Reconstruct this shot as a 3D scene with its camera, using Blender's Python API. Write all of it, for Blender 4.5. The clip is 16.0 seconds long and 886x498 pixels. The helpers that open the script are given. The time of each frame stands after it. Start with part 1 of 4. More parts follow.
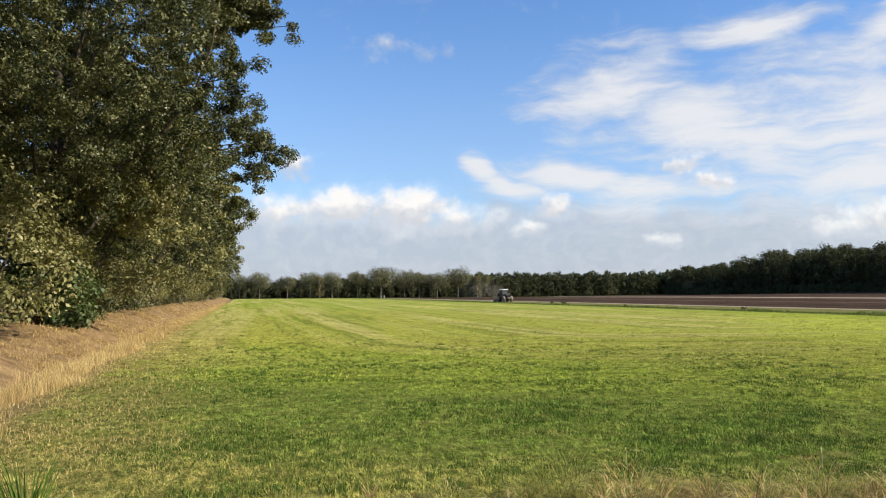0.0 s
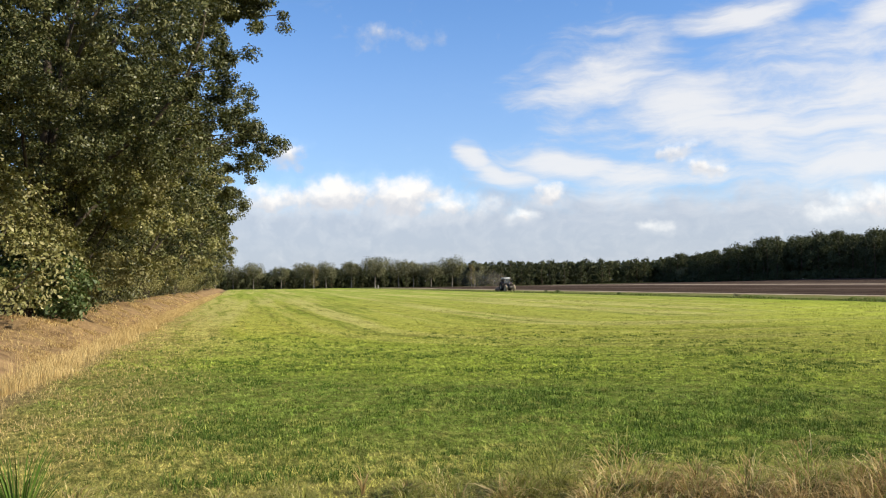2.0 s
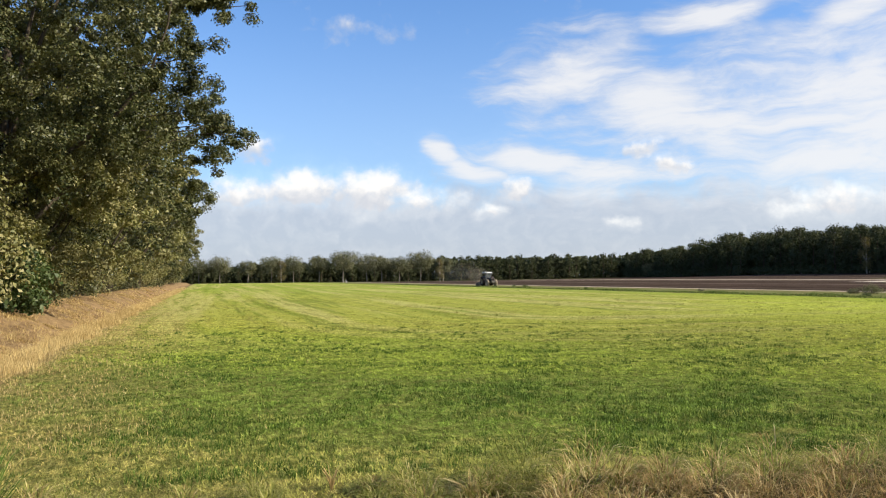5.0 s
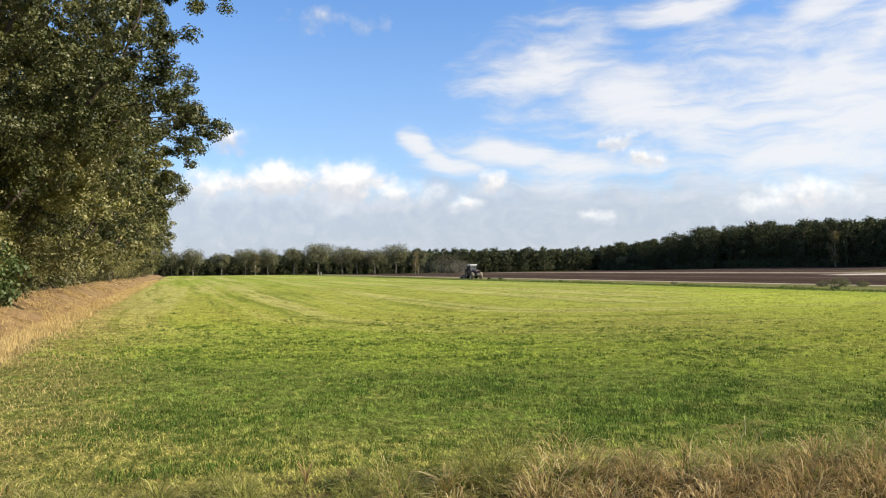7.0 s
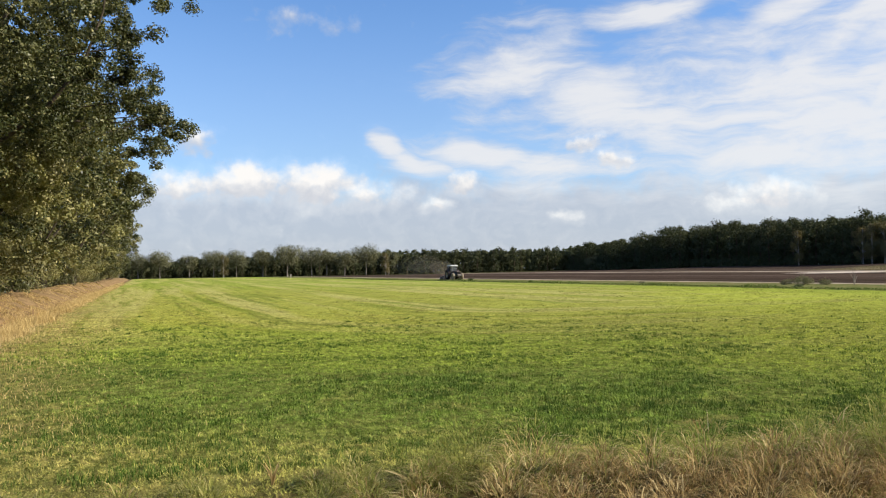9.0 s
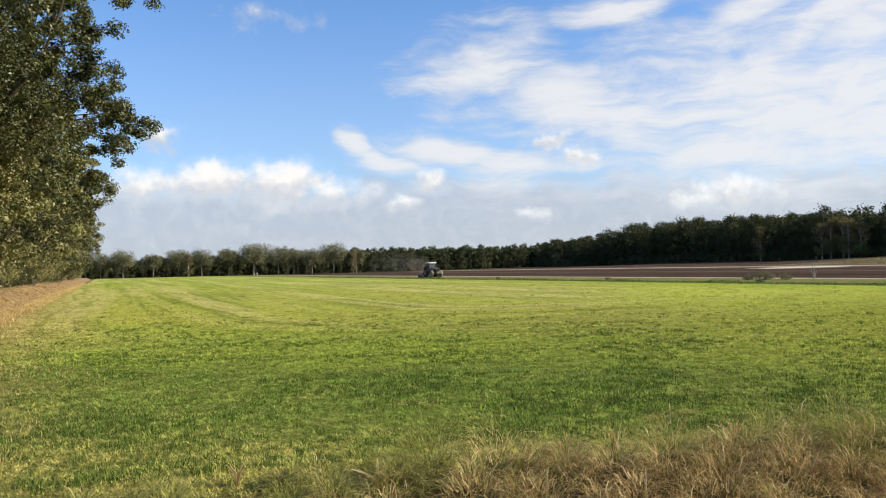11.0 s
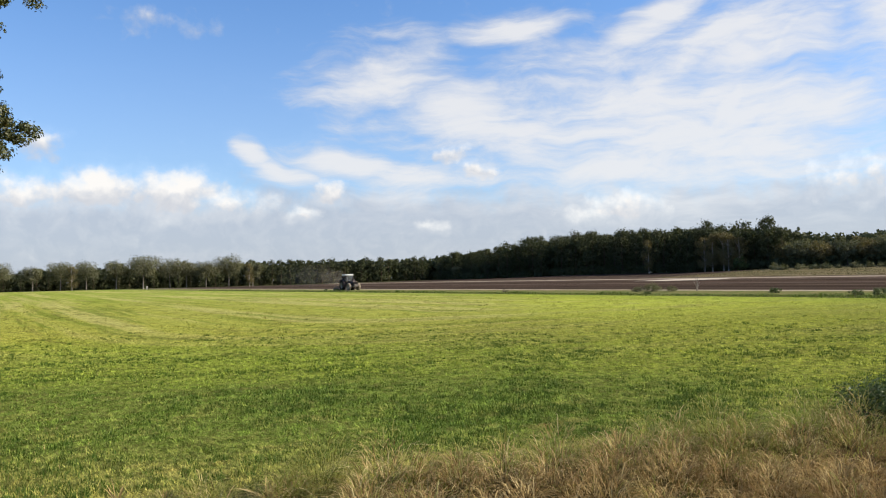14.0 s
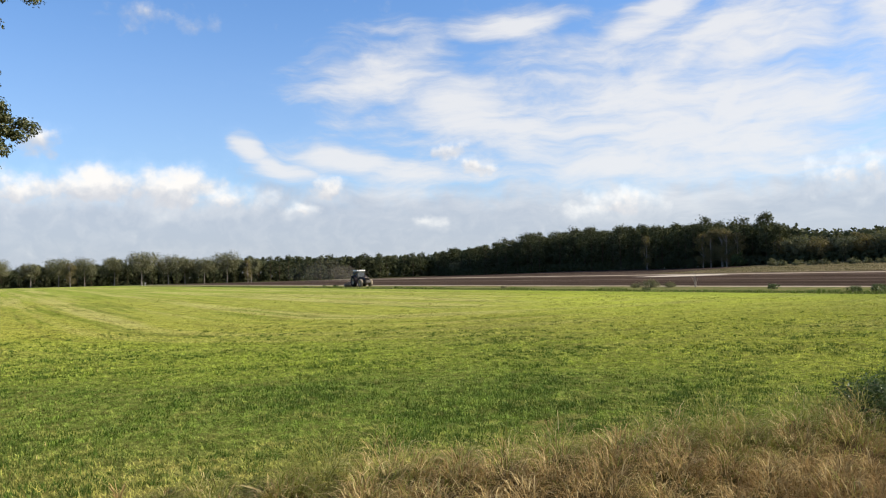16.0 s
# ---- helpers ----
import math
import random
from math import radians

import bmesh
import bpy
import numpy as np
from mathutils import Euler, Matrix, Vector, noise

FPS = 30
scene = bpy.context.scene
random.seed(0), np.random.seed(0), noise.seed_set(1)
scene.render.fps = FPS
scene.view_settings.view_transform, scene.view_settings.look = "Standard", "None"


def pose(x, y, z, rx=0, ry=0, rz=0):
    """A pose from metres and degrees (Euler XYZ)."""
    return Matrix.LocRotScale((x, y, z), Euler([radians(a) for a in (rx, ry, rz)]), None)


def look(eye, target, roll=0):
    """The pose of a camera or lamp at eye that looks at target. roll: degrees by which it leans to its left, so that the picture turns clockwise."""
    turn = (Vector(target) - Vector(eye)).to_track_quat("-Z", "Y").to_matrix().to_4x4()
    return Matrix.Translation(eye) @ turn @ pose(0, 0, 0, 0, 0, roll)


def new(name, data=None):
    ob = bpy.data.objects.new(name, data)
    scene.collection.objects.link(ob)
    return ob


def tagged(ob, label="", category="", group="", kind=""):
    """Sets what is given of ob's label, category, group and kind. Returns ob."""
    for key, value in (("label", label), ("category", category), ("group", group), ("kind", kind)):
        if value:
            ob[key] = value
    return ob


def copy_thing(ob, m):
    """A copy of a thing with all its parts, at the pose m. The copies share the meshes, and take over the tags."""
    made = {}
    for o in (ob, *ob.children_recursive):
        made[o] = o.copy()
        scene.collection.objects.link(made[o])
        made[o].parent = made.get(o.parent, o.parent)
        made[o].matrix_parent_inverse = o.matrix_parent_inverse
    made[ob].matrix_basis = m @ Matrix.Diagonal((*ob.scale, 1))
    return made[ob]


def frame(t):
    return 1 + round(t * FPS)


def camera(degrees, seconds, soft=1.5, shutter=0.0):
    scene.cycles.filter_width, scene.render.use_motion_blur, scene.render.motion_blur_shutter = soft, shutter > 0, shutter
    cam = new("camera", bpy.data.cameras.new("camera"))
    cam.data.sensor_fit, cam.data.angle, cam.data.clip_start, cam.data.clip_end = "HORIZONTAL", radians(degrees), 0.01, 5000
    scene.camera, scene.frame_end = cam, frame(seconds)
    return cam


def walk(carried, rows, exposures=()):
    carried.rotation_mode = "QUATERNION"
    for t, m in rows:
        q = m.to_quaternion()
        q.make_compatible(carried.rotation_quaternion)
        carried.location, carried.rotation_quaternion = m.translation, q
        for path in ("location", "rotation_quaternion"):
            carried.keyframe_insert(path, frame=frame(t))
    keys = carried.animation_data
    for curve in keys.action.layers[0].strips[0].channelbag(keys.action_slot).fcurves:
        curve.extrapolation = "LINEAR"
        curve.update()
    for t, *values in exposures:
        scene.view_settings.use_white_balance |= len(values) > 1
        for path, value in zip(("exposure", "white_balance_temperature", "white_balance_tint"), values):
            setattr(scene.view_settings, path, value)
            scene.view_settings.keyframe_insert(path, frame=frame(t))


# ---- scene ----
cam = camera(59.4, 16.0, soft=1.15)
EYE = 1.75
PATH = (
    (0, -0, 0, 0, -14.4, 3.3, 0.27),
    (0.5, 0.003, -0.007, -0.009, -14.392, 3.374, 0.461),
    (1, 0.016, -0.02, -0.012, -14.339, 3.214, 0.587),
    (1.5, 0.018, -0.024, -0.012, -14.521, 2.88, 0.599),
    (2, 0.026, -0.015, -0.011, -14.835, 2.506, 0.696),
    (2.5, 0.029, -0.016, -0.011, -15.118, 2.559, 0.832),
    (3, 0.03, -0.004, -0.009, -15.581, 2.482, 0.725),
    (3.5, 0.026, 0.003, -0.007, -16.043, 2.448, 0.813),
    (4, 0.016, 0.009, -0.012, -16.383, 2.363, 0.72),
    (6.5, 0.022, 0.018, -0.013, -18.564, 1.609, 0.469),
    (7, 0.018, 0.018, -0.006, -18.983, 1.522, 0.456),
    (7.5, 0.019, 0.015, -0.009, -19.346, 1.604, 0.466),
    (8, 0.03, 0.012, -0.01, -19.967, 1.767, 0.586),
    (8.5, 0.039, -0.002, -0.022, -20.724, 1.699, 0.751),
    (11, 0.066, -0.022, -0.02, -23.521, 1.347, 1.206),
    (11.5, 0.073, -0.04, -0.01, -25.448, 1.705, 1.601),
    (12, 0.091, -0.058, -0.012, -26.882, 1.778, 1.534),
    (12.5, 0.106, -0.076, -0.008, -27.95, 1.819, 1.467),
    (13, 0.111, -0.074, -0.013, -28.862, 2.137, 1.352),
    (13.5, 0.116, -0.067, -0.02, -30.126, 2.105, 1.355),
    (14, 0.112, -0.072, -0.015, -30.906, 2.128, 1.294),
    (14.5, 0.112, -0.071, -0.009, -30.77, 2.09, 1.204),
    (15, 0.103, -0.067, -0.015, -31.191, 2.204, 1.187),
    (15.5, 0.091, -0.075, -0.016, -31.244, 1.916, 1.267),
    (16, 0.088, -0.071, -0.005, -31.024, 1.835, 1.328),
)
walk(cam, [(t, pose(x, y, EYE + z, 90 + pitch, roll, yaw)) for t, x, y, z, yaw, pitch, roll in PATH],
     exposures=((0, 0.54), (1.5, 0.58), (3, 0.61), (5, 0.62), (7, 0.64), (8, 0.55), (8.5, 0.53), (11, 0.56), (12, 0.57), (14, 0.53), (16, 0.55)))

# ---- light: autumn sun from the side of the ploughed land, broken cloud ----
SUN_AZ, SUN_EL = 122.0, 31.0          # degrees clockwise from the tree row, and above the ground
az, el = radians(SUN_AZ), radians(SUN_EL)
sun_way = Vector((math.sin(az) * math.cos(el), math.cos(az) * math.cos(el), math.sin(el)))
sun = new("sun", bpy.data.lights.new("sun", "SUN"))
sun.data.energy, sun.data.angle, sun.data.color = 5.0, radians(0.6), (1.0, 0.92, 0.79)
sun.matrix_world = look((0, 0, 60), Vector((0, 0, 60)) - sun_way)

# cumulus: azimuth, elevation, half width, half height in degrees, weight
CUMULUS = (
    (2.5, 6.0, 3.0, 1.5, 1.2), (6.8, 6.3, 4.4, 1.8, 1.38), (11.8, 6.1, 4.4, 1.9, 1.38), (15.8, 5.4, 3.2, 1.4, 1.1),
    (22.8, 6.5, 1.9, 1.2, 1.2), (20.6, 4.6, 1.7, 0.8, 1.0), (33.5, 7.6, 1.9, 1.1, 1.25), (31.8, 8.9, 2.0, 1.2, 1.0),
    (30.3, 3.6, 1.5, 0.7, 0.9), (44.3, 4.6, 4.4, 1.6, 1.2), (10.2, 17.8, 1.9, 1.0, 0.62), (13.4, 17.7, 1.6, 0.9, 0.58),
    (3.6, 9.4, 1.7, 1.3, 1.0), (41.5, 4.0, 2.6, 1.3, 0.9), (60.0, 6.0, 7.0, 2.0, 1.0), (-22.0, 6.5, 8.0, 2.0, 1.0),
)
# thin high cloud: azimuth, elevation, half length, half width, tilt in degrees
CIRRUS = (
    (27.0, 14.5, 5.5, 2.2, 8), (33.0, 12.0, 7.0, 2.2, -6), (39.0, 11.0, 8.0, 2.6, 4), (46.0, 12.5, 8.0, 3.2, 14),
    (24.5, 8.6, 6.0, 1.3, -10), (17.2, 9.2, 1.9, 0.8, -32), (19.5, 7.9, 3.2, 0.8, -12), (37.0, 17.6, 4.5, 0.9, 4),
    (47.5, 18.0, 7.0, 1.2, 30), (53.0, 15.0, 9.0, 4.0, 24), (55.0, 9.0, 9.0, 2.6, 8), (42.0, 7.6, 8.0, 1.8, 2), (41.0, 11.5, 16.0, 4.2, 8), (52.0, 9.0, 14.0, 3.6, 6),
    (50.0, 15.5, 9.0, 1.6, 38), (66.0, 16.0, 10.0, 5.0, 10), (29.0, 7.5, 5.0, 1.6, 0),
    (55.3, 15.4, 4.8, 0.8, 58), (51.2, 11.8, 6.5, 0.8, 58), (56.0, 9.4, 4.4, 0.16, 11), (51.0, 13.0, 5.0, 0.7, 18), (46.0, 9.4, 6.0, 0.6, 3),
)


def make_world():
    world = bpy.data.worlds.new("sky")
    scene.world = world
    world.use_nodes = True
    nt = world.node_tree
    nt.nodes.clear()
    link = nt.links.new

    def node(kind, **values):
        n = nt.nodes.new(kind)
        for key, value in values.items():
            if key.startswith("i_"):
                n.inputs[int(key[2:])].default_value = value
        return n

    def math_node(op, a, b=None, clamp=False):
        n = nt.nodes.new("ShaderNodeMath")
        n.operation, n.use_clamp = op, clamp
        for i, v in enumerate((a, b)):
            if v is None:
                continue
            if isinstance(v, (int, float)):
                n.inputs[i].default_value = v
            else:
                link(v, n.inputs[i])
        return n.outputs[0]

    def smooth(value, lo, hi):
        n = nt.nodes.new("ShaderNodeMapRange")
        n.interpolation_type = "SMOOTHSTEP"
        link(value, n.inputs[0])
        n.inputs[1].default_value, n.inputs[2].default_value = lo, hi
        return n.outputs[0]

    def noise_of(vector, scale, detail, rough, distort=0.0):
        n = nt.nodes.new("ShaderNodeTexNoise")
        link(vector, n.inputs["Vector"])
        n.inputs["Scale"].default_value, n.inputs["Detail"].default_value = scale, detail
        n.inputs["Roughness"].default_value, n.inputs["Distortion"].default_value = rough, distort
        return n.outputs["Fac"]

    sky = nt.nodes.new("ShaderNodeTexSky")
    sky.sky_type, sky.sun_disc = "NISHITA", False
    sky.sun_elevation, sky.sun_rotation = radians(SUN_EL), radians(SUN_AZ)
    sky.air_density, sky.dust_density, sky.ozone_density = 1.0, 0.6, 3.0
    way = nt.nodes.new("ShaderNodeTexCoord").outputs["Generated"]
    split = nt.nodes.new("ShaderNodeSeparateXYZ")
    link(way, split.inputs[0])
    a = math_node("MULTIPLY", math_node("ARCTAN2", split.outputs[0], split.outputs[1]), 57.2958)
    e = math_node("MULTIPLY", math_node("ARCSINE", split.outputs[2]), 57.2958)
    comb = nt.nodes.new("ShaderNodeCombineXYZ")
    link(a, comb.inputs[0]), link(e, comb.inputs[1])
    flat = comb.outputs[0]
    # ragged edges: the flat sky map is pushed about by noise
    warp = nt.nodes.new("ShaderNodeTexNoise")
    link(flat, warp.inputs["Vector"])
    warp.inputs["Scale"].default_value, warp.inputs["Detail"].default_value = 0.5, 8
    sub = nt.nodes.new("ShaderNodeVectorMath")
    sub.operation = "SUBTRACT"
    link(warp.outputs["Color"], sub.inputs[0])
    sub.inputs[1].default_value = (0.5, 0.5, 0.5)
    mad = nt.nodes.new("ShaderNodeVectorMath")
    mad.operation = "MULTIPLY_ADD"
    link(sub.outputs[0], mad.inputs[0])
    mad.inputs[1].default_value = (3.0, 2.0, 0)
    link(flat, mad.inputs[2])
    bent = mad.outputs[0]
    sway = nt.nodes.new("ShaderNodeTexNoise")
    link(flat, sway.inputs["Vector"])
    sway.inputs["Scale"].default_value, sway.inputs["Detail"].default_value = 0.22, 2
    drift = nt.nodes.new("ShaderNodeVectorMath")
    drift.operation = "MULTIPLY_ADD"
    link(sway.outputs["Color"], drift.inputs[0])
    drift.inputs[1].default_value = (2.4, 1.8, 0)
    link(flat, drift.inputs[2])
    shift = nt.nodes.new("ShaderNodeVectorMath")
    shift.operation = "SUBTRACT"
    link(drift.outputs[0], shift.inputs[0])
    shift.inputs[1].default_value = (1.2, 0.9, 0)
    swept = shift.outputs[0]

    def blob(vector, a0, e0, wa, we, tilt=0.0):
        m = nt.nodes.new("ShaderNodeMapping")
        m.vector_type = "TEXTURE"
        link(vector, m.inputs[0])
        m.inputs["Location"].default_value = (a0, e0, 0)
        m.inputs["Rotation"].default_value = (0, 0, radians(tilt))
        m.inputs["Scale"].default_value = (wa, we, 1)
        n = nt.nodes.new("ShaderNodeVectorMath")
        n.operation = "LENGTH"
        link(m.outputs[0], n.inputs[0])
        r = nt.nodes.new("ShaderNodeMapRange")
        r.interpolation_type = "SMOOTHSTEP"
        link(n.outputs["Value"], r.inputs[0])
        r.inputs[1].default_value, r.inputs[2].default_value = 1.6, 0.0
        return r.outputs[0]

    # each cumulus is brightest along its upper edge
    puff = crest = None
    for a0, e0, wa, we, weight in CUMULUS:
        b = math_node("MULTIPLY", blob(bent, a0, e0, wa, we), weight)
        c = math_node("MULTIPLY", blob(bent, a0, e0 + 0.5 * we, wa * 0.95, we * 0.62), weight)
        puff = b if puff is None else math_node("MAXIMUM", puff, b)
        crest = c if crest is None else math_node("MAXIMUM", crest, c)
    grain = noise_of(flat, 0.42, 7, 0.6)
    billow = math_node("MULTIPLY", math_node("SUBTRACT", noise_of(flat, 0.75, 6, 0.55), 0.5), 1.5)
    puff_mask = smooth(math_node("ADD", puff, billow), 0.05, 1.30)
    crest_mask = smooth(math_node("ADD", crest, billow), 0.10, 1.45)

    streak_map = nt.nodes.new("ShaderNodeMapping")
    link(swept, streak_map.inputs[0])
    streak_map.inputs["Rotation"].default_value = (0, 0, radians(-16))
    streak_map.inputs["Scale"].default_value = (0.12, 0.42, 1)
    streak = noise_of(streak_map.outputs[0], 0.9, 9, 0.62, 0.3)
    veil = None
    for a0, e0, wa, we, tilt in CIRRUS:
        b = blob(swept, a0, e0, wa * 1.25, we * 1.45, tilt)
        veil = b if veil is None else math_node("MAXIMUM", veil, b)
    far_veil = math_node("MULTIPLY", smooth(a, 72.0, 84.0), 0.7)
    veil = math_node("MAXIMUM", veil, far_veil)
    comb_map = nt.nodes.new("ShaderNodeMapping")
    link(swept, comb_map.inputs[0])
    comb_map.inputs["Rotation"].default_value = (0, 0, radians(-30))
    comb_map.inputs["Scale"].default_value = (0.11, 0.8, 1)
    feather = noise_of(comb_map.outputs[0], 1.0, 5, 0.6, 0.25)
    wisp = math_node("ADD", math_node("MULTIPLY", math_node("SUBTRACT", streak, 0.5), 2.3), math_node("MULTIPLY", math_node("SUBTRACT", feather, 0.5), 1.0))
    veil_mask = math_node("MULTIPLY", smooth(math_node("ADD", math_node("MULTIPLY", veil, 1.3), wisp), 0.10, 1.45), 0.90)

    # pale bank of distant cloud along the horizon
    low = math_node("ADD", e, math_node("MULTIPLY", math_node("SUBTRACT", grain, 0.5), 5.0))
    bank = math_node("MULTIPLY", smooth(low, 9.0, 4.6), 0.9)
    cover = math_node("MAXIMUM", math_node("MAXIMUM", puff_mask, veil_mask), bank)
    haze = math_node("MULTIPLY", smooth(e, 22.0, 4.0), 0.30)
    cover = math_node("MAXIMUM", cover, haze, True)

    tone = nt.nodes.new("ShaderNodeMix")
    tone.data_type = "RGBA"
    tone.inputs[6].default_value, tone.inputs[7].default_value = (0.455, 0.495, 0.575, 1), (0.88, 0.86, 0.835, 1)
    fine = noise_of(bent, 0.8, 5, 0.55)
    lit = math_node("ADD", math_node("MULTIPLY", crest_mask, math_node("ADD", math_node("MULTIPLY", fine, 0.7), 0.45)), math_node("MULTIPLY", puff_mask, 0.30))
    lit = math_node("ADD", lit, math_node("MULTIPLY", math_node("MULTIPLY", math_node("SUBTRACT", fine, 0.42), 0.6), bank))
    lit = math_node("MAXIMUM", lit, math_node("MULTIPLY", veil_mask, 0.8))
    link(math_node("ADD", lit, 0.0, True), tone.inputs[0])

    clear, cloud, mix, out = (nt.nodes.new(k) for k in ("ShaderNodeBackground", "ShaderNodeBackground", "ShaderNodeMixShader", "ShaderNodeOutputWorld"))
    clear.inputs[1].default_value = 0.115
    cloud.inputs[1].default_value = 0.78
    tint = nt.nodes.new("ShaderNodeMix")
    tint.data_type, tint.blend_type = "RGBA", "MULTIPLY"
    tint.inputs[0].default_value = 1.0
    link(sky.outputs[0], tint.inputs[6])
    tint.inputs[7].default_value = (0.76, 0.97, 1.20, 1)
    link(tint.outputs[2], clear.inputs[0])
    link(tone.outputs[2], cloud.inputs[0])
    link(cover, mix.inputs[0]), link(clear.outputs[0], mix.inputs[1]), link(cloud.outputs[0], mix.inputs[2])
    link(mix.outputs[0], out.inputs[0])


make_world()


# ---- materials ----
class Nodes:
    """A small builder for one material's node tree."""

    def __init__(self, name, rough=0.8, spec=0.3, metal=0.0):
        self.mat = bpy.data.materials.new(name)
        self.mat.use_nodes = True
        self.nt = self.mat.node_tree
        self.bsdf = self.nt.nodes["Principled BSDF"]
        self.bsdf.inputs["Roughness"].default_value = rough
        self.bsdf.inputs["Specular IOR Level"].default_value = spec
        self.bsdf.inputs["Metallic"].default_value = metal
        self.pos = self.add("ShaderNodeNewGeometry").outputs["Position"]

    def add(self, kind):
        return self.nt.nodes.new(kind)

    def link(self, a, b):
        self.nt.links.new(a, b)

    def put(self, value, socket):
        if hasattr(value, "links"):
            self.link(value, socket)
        else:
            socket.default_value = value

    def math(self, op, a, b=0.0, clamp=False):
        n = self.add("ShaderNodeMath")
        n.operation, n.use_clamp = op, clamp
        self.put(a, n.inputs[0]), self.put(b, n.inputs[1])
        return n.outputs[0]

    def noise(self, scale, detail=4, rough=0.55, stretch=None, vector=None, distort=0.0):
        v = self.pos if vector is None else vector
        if stretch:
            m = self.add("ShaderNodeMapping")
            self.link(v, m.inputs[0])
            m.inputs["Scale"].default_value = stretch
            v = m.outputs[0]
        n = self.add("ShaderNodeTexNoise")
        self.link(v, n.inputs["Vector"])
        n.inputs["Scale"].default_value, n.inputs["Detail"].default_value = scale, detail
        n.inputs["Roughness"].default_value, n.inputs["Distortion"].default_value = rough, distort
        return n.outputs["Fac"]

    def step(self, value, lo, hi, out=1.0):
        n = self.add("ShaderNodeMapRange")
        n.interpolation_type = "SMOOTHSTEP"
        self.link(value, n.inputs[0])
        n.inputs[1].default_value, n.inputs[2].default_value, n.inputs[4].default_value = lo, hi, out
        return n.outputs[0]

    def mix(self, fac, a, b, blend="MIX"):
        n = self.add("ShaderNodeMix")
        n.data_type, n.blend_type = "RGBA", blend
        self.put(fac, n.inputs[0])
        for v, s in ((a, n.inputs[6]), (b, n.inputs[7])):
            self.put((*v, 1) if isinstance(v, tuple) else v, s)
        return n.outputs[2]

    def axes(self):
        n = self.add("ShaderNodeSeparateXYZ")
        self.link(self.pos, n.inputs[0])
        return n.outputs

    def swaths(self):
        """Lines of the mower: along the tree row, round the meadow's near corner and on beside the lane."""
        x, y, z = self.axes()
        dx = self.math("MAXIMUM", self.math("SUBTRACT", 18.0, x), 0.0)
        dy = self.math("MAXIMUM", self.math("SUBTRACT", 34.0, y), 0.0)
        u = self.math("POWER", self.math("ADD", self.math("POWER", dx, 3.0), self.math("POWER", dy, 3.0)), 0.3333)
        inner = self.math("MULTIPLY", self.math("MAXIMUM", self.math("SUBTRACT", x, 18.0), 0.0), self.step(y, 26.0, 36.0))
        u = self.math("ADD", self.math("SUBTRACT", u, inner), self.math("MULTIPLY", self.noise(0.08, 3), 1.6))
        c = self.add("ShaderNodeCombineXYZ")
        self.link(u, c.inputs[0])
        self.link(self.math("MULTIPLY", self.math("SUBTRACT", y, x), 0.035), c.inputs[1])
        return c.outputs[0]

    def sward(self):
        """Colour of the meadow: thin and yellowed at the lane, dark and lush, then lime, then mown and pale."""
        x, y, z = self.axes()
        drift = self.math("MULTIPLY", self.math("SUBTRACT", self.noise(0.16, 5, 0.62, (0.55, 1.3, 1)), 0.5), 16.0)
        q = self.math("ADD", y, self.math("MULTIPLY", x, 0.6))
        yb = self.math("ADD", q, self.math("MULTIPLY", drift, 0.55))
        yn = self.math("ADD", q, self.math("MULTIPLY", drift, 0.25))
        # near belt to the far side
        c = self.mix(self.step(yn, 7.8, 10.6), (0.365, 0.350, 0.095), (0.165, 0.258, 0.040))
        c = self.mix(self.step(yb, 14.0, 18.5), c, (0.305, 0.400, 0.052))
        c = self.mix(self.step(yb, 20.0, 32.0), c, (0.400, 0.410, 0.080))
        c = self.mix(self.step(yb, 60.0, 120.0, 0.7), c, (0.300, 0.375, 0.060))
        # swaths, broad and narrow, pale and dark
        way = self.swaths()
        far = self.step(q, 17.0, 26.0)
        c = self.mix(self.math("MULTIPLY", far, self.step(self.noise(0.26, 3, 0.6, None, way), 0.46, 0.58, 0.85)), c, (0.520, 0.475, 0.160))
        c = self.mix(self.math("MULTIPLY", far, self.step(self.noise(0.85, 4, 0.65, None, way), 0.52, 0.62, 0.75)), c, (0.190, 0.250, 0.032))
        c = self.mix(self.math("MULTIPLY", far, self.step(self.noise(2.1, 3, 0.6, None, way), 0.55, 0.68, 0.55)), c, (0.20, 0.185, 0.055))
        # brighter lime drifts towards the drain side
        side = self.step(self.math("SUBTRACT", x, self.math("MULTIPLY", y, 0.6)), 1.0, 10.0)
        c = self.mix(self.math("MULTIPLY", side, self.step(self.noise(0.2, 5, 0.65, (0.5, 1.5, 1)), 0.30, 0.56, 0.85)), c, (0.455, 0.498, 0.070))
        edge = self.step(self.math("ADD", x, self.math("MULTIPLY", drift, 0.25)), 35.0, 43.0, 0.6)
        c = self.mix(edge, c, (0.290, 0.365, 0.052))
        # half-bare trodden patches
        bare = self.math("MULTIPLY", self.step(self.noise(0.30, 6, 0.7, (0.7, 1.5, 1)), 0.50, 0.64), self.step(self.noise(1.7, 5, 0.7, (0.6, 1.3, 1)), 0.46, 0.58))
        c = self.mix(self.math("MULTIPLY", bare, 0.62), c, (0.150, 0.115, 0.045))
        # yellowed tufts, thickest beside the lane
        yellow = self.math("MULTIPLY", self.step(self.noise(1.3, 5, 0.7, (0.8, 0.9, 1), None, 0.3), 0.50, 0.64), self.step(yn, 17.0, 7.0, 0.7))
        c = self.mix(yellow, c, (0.465, 0.400, 0.125))
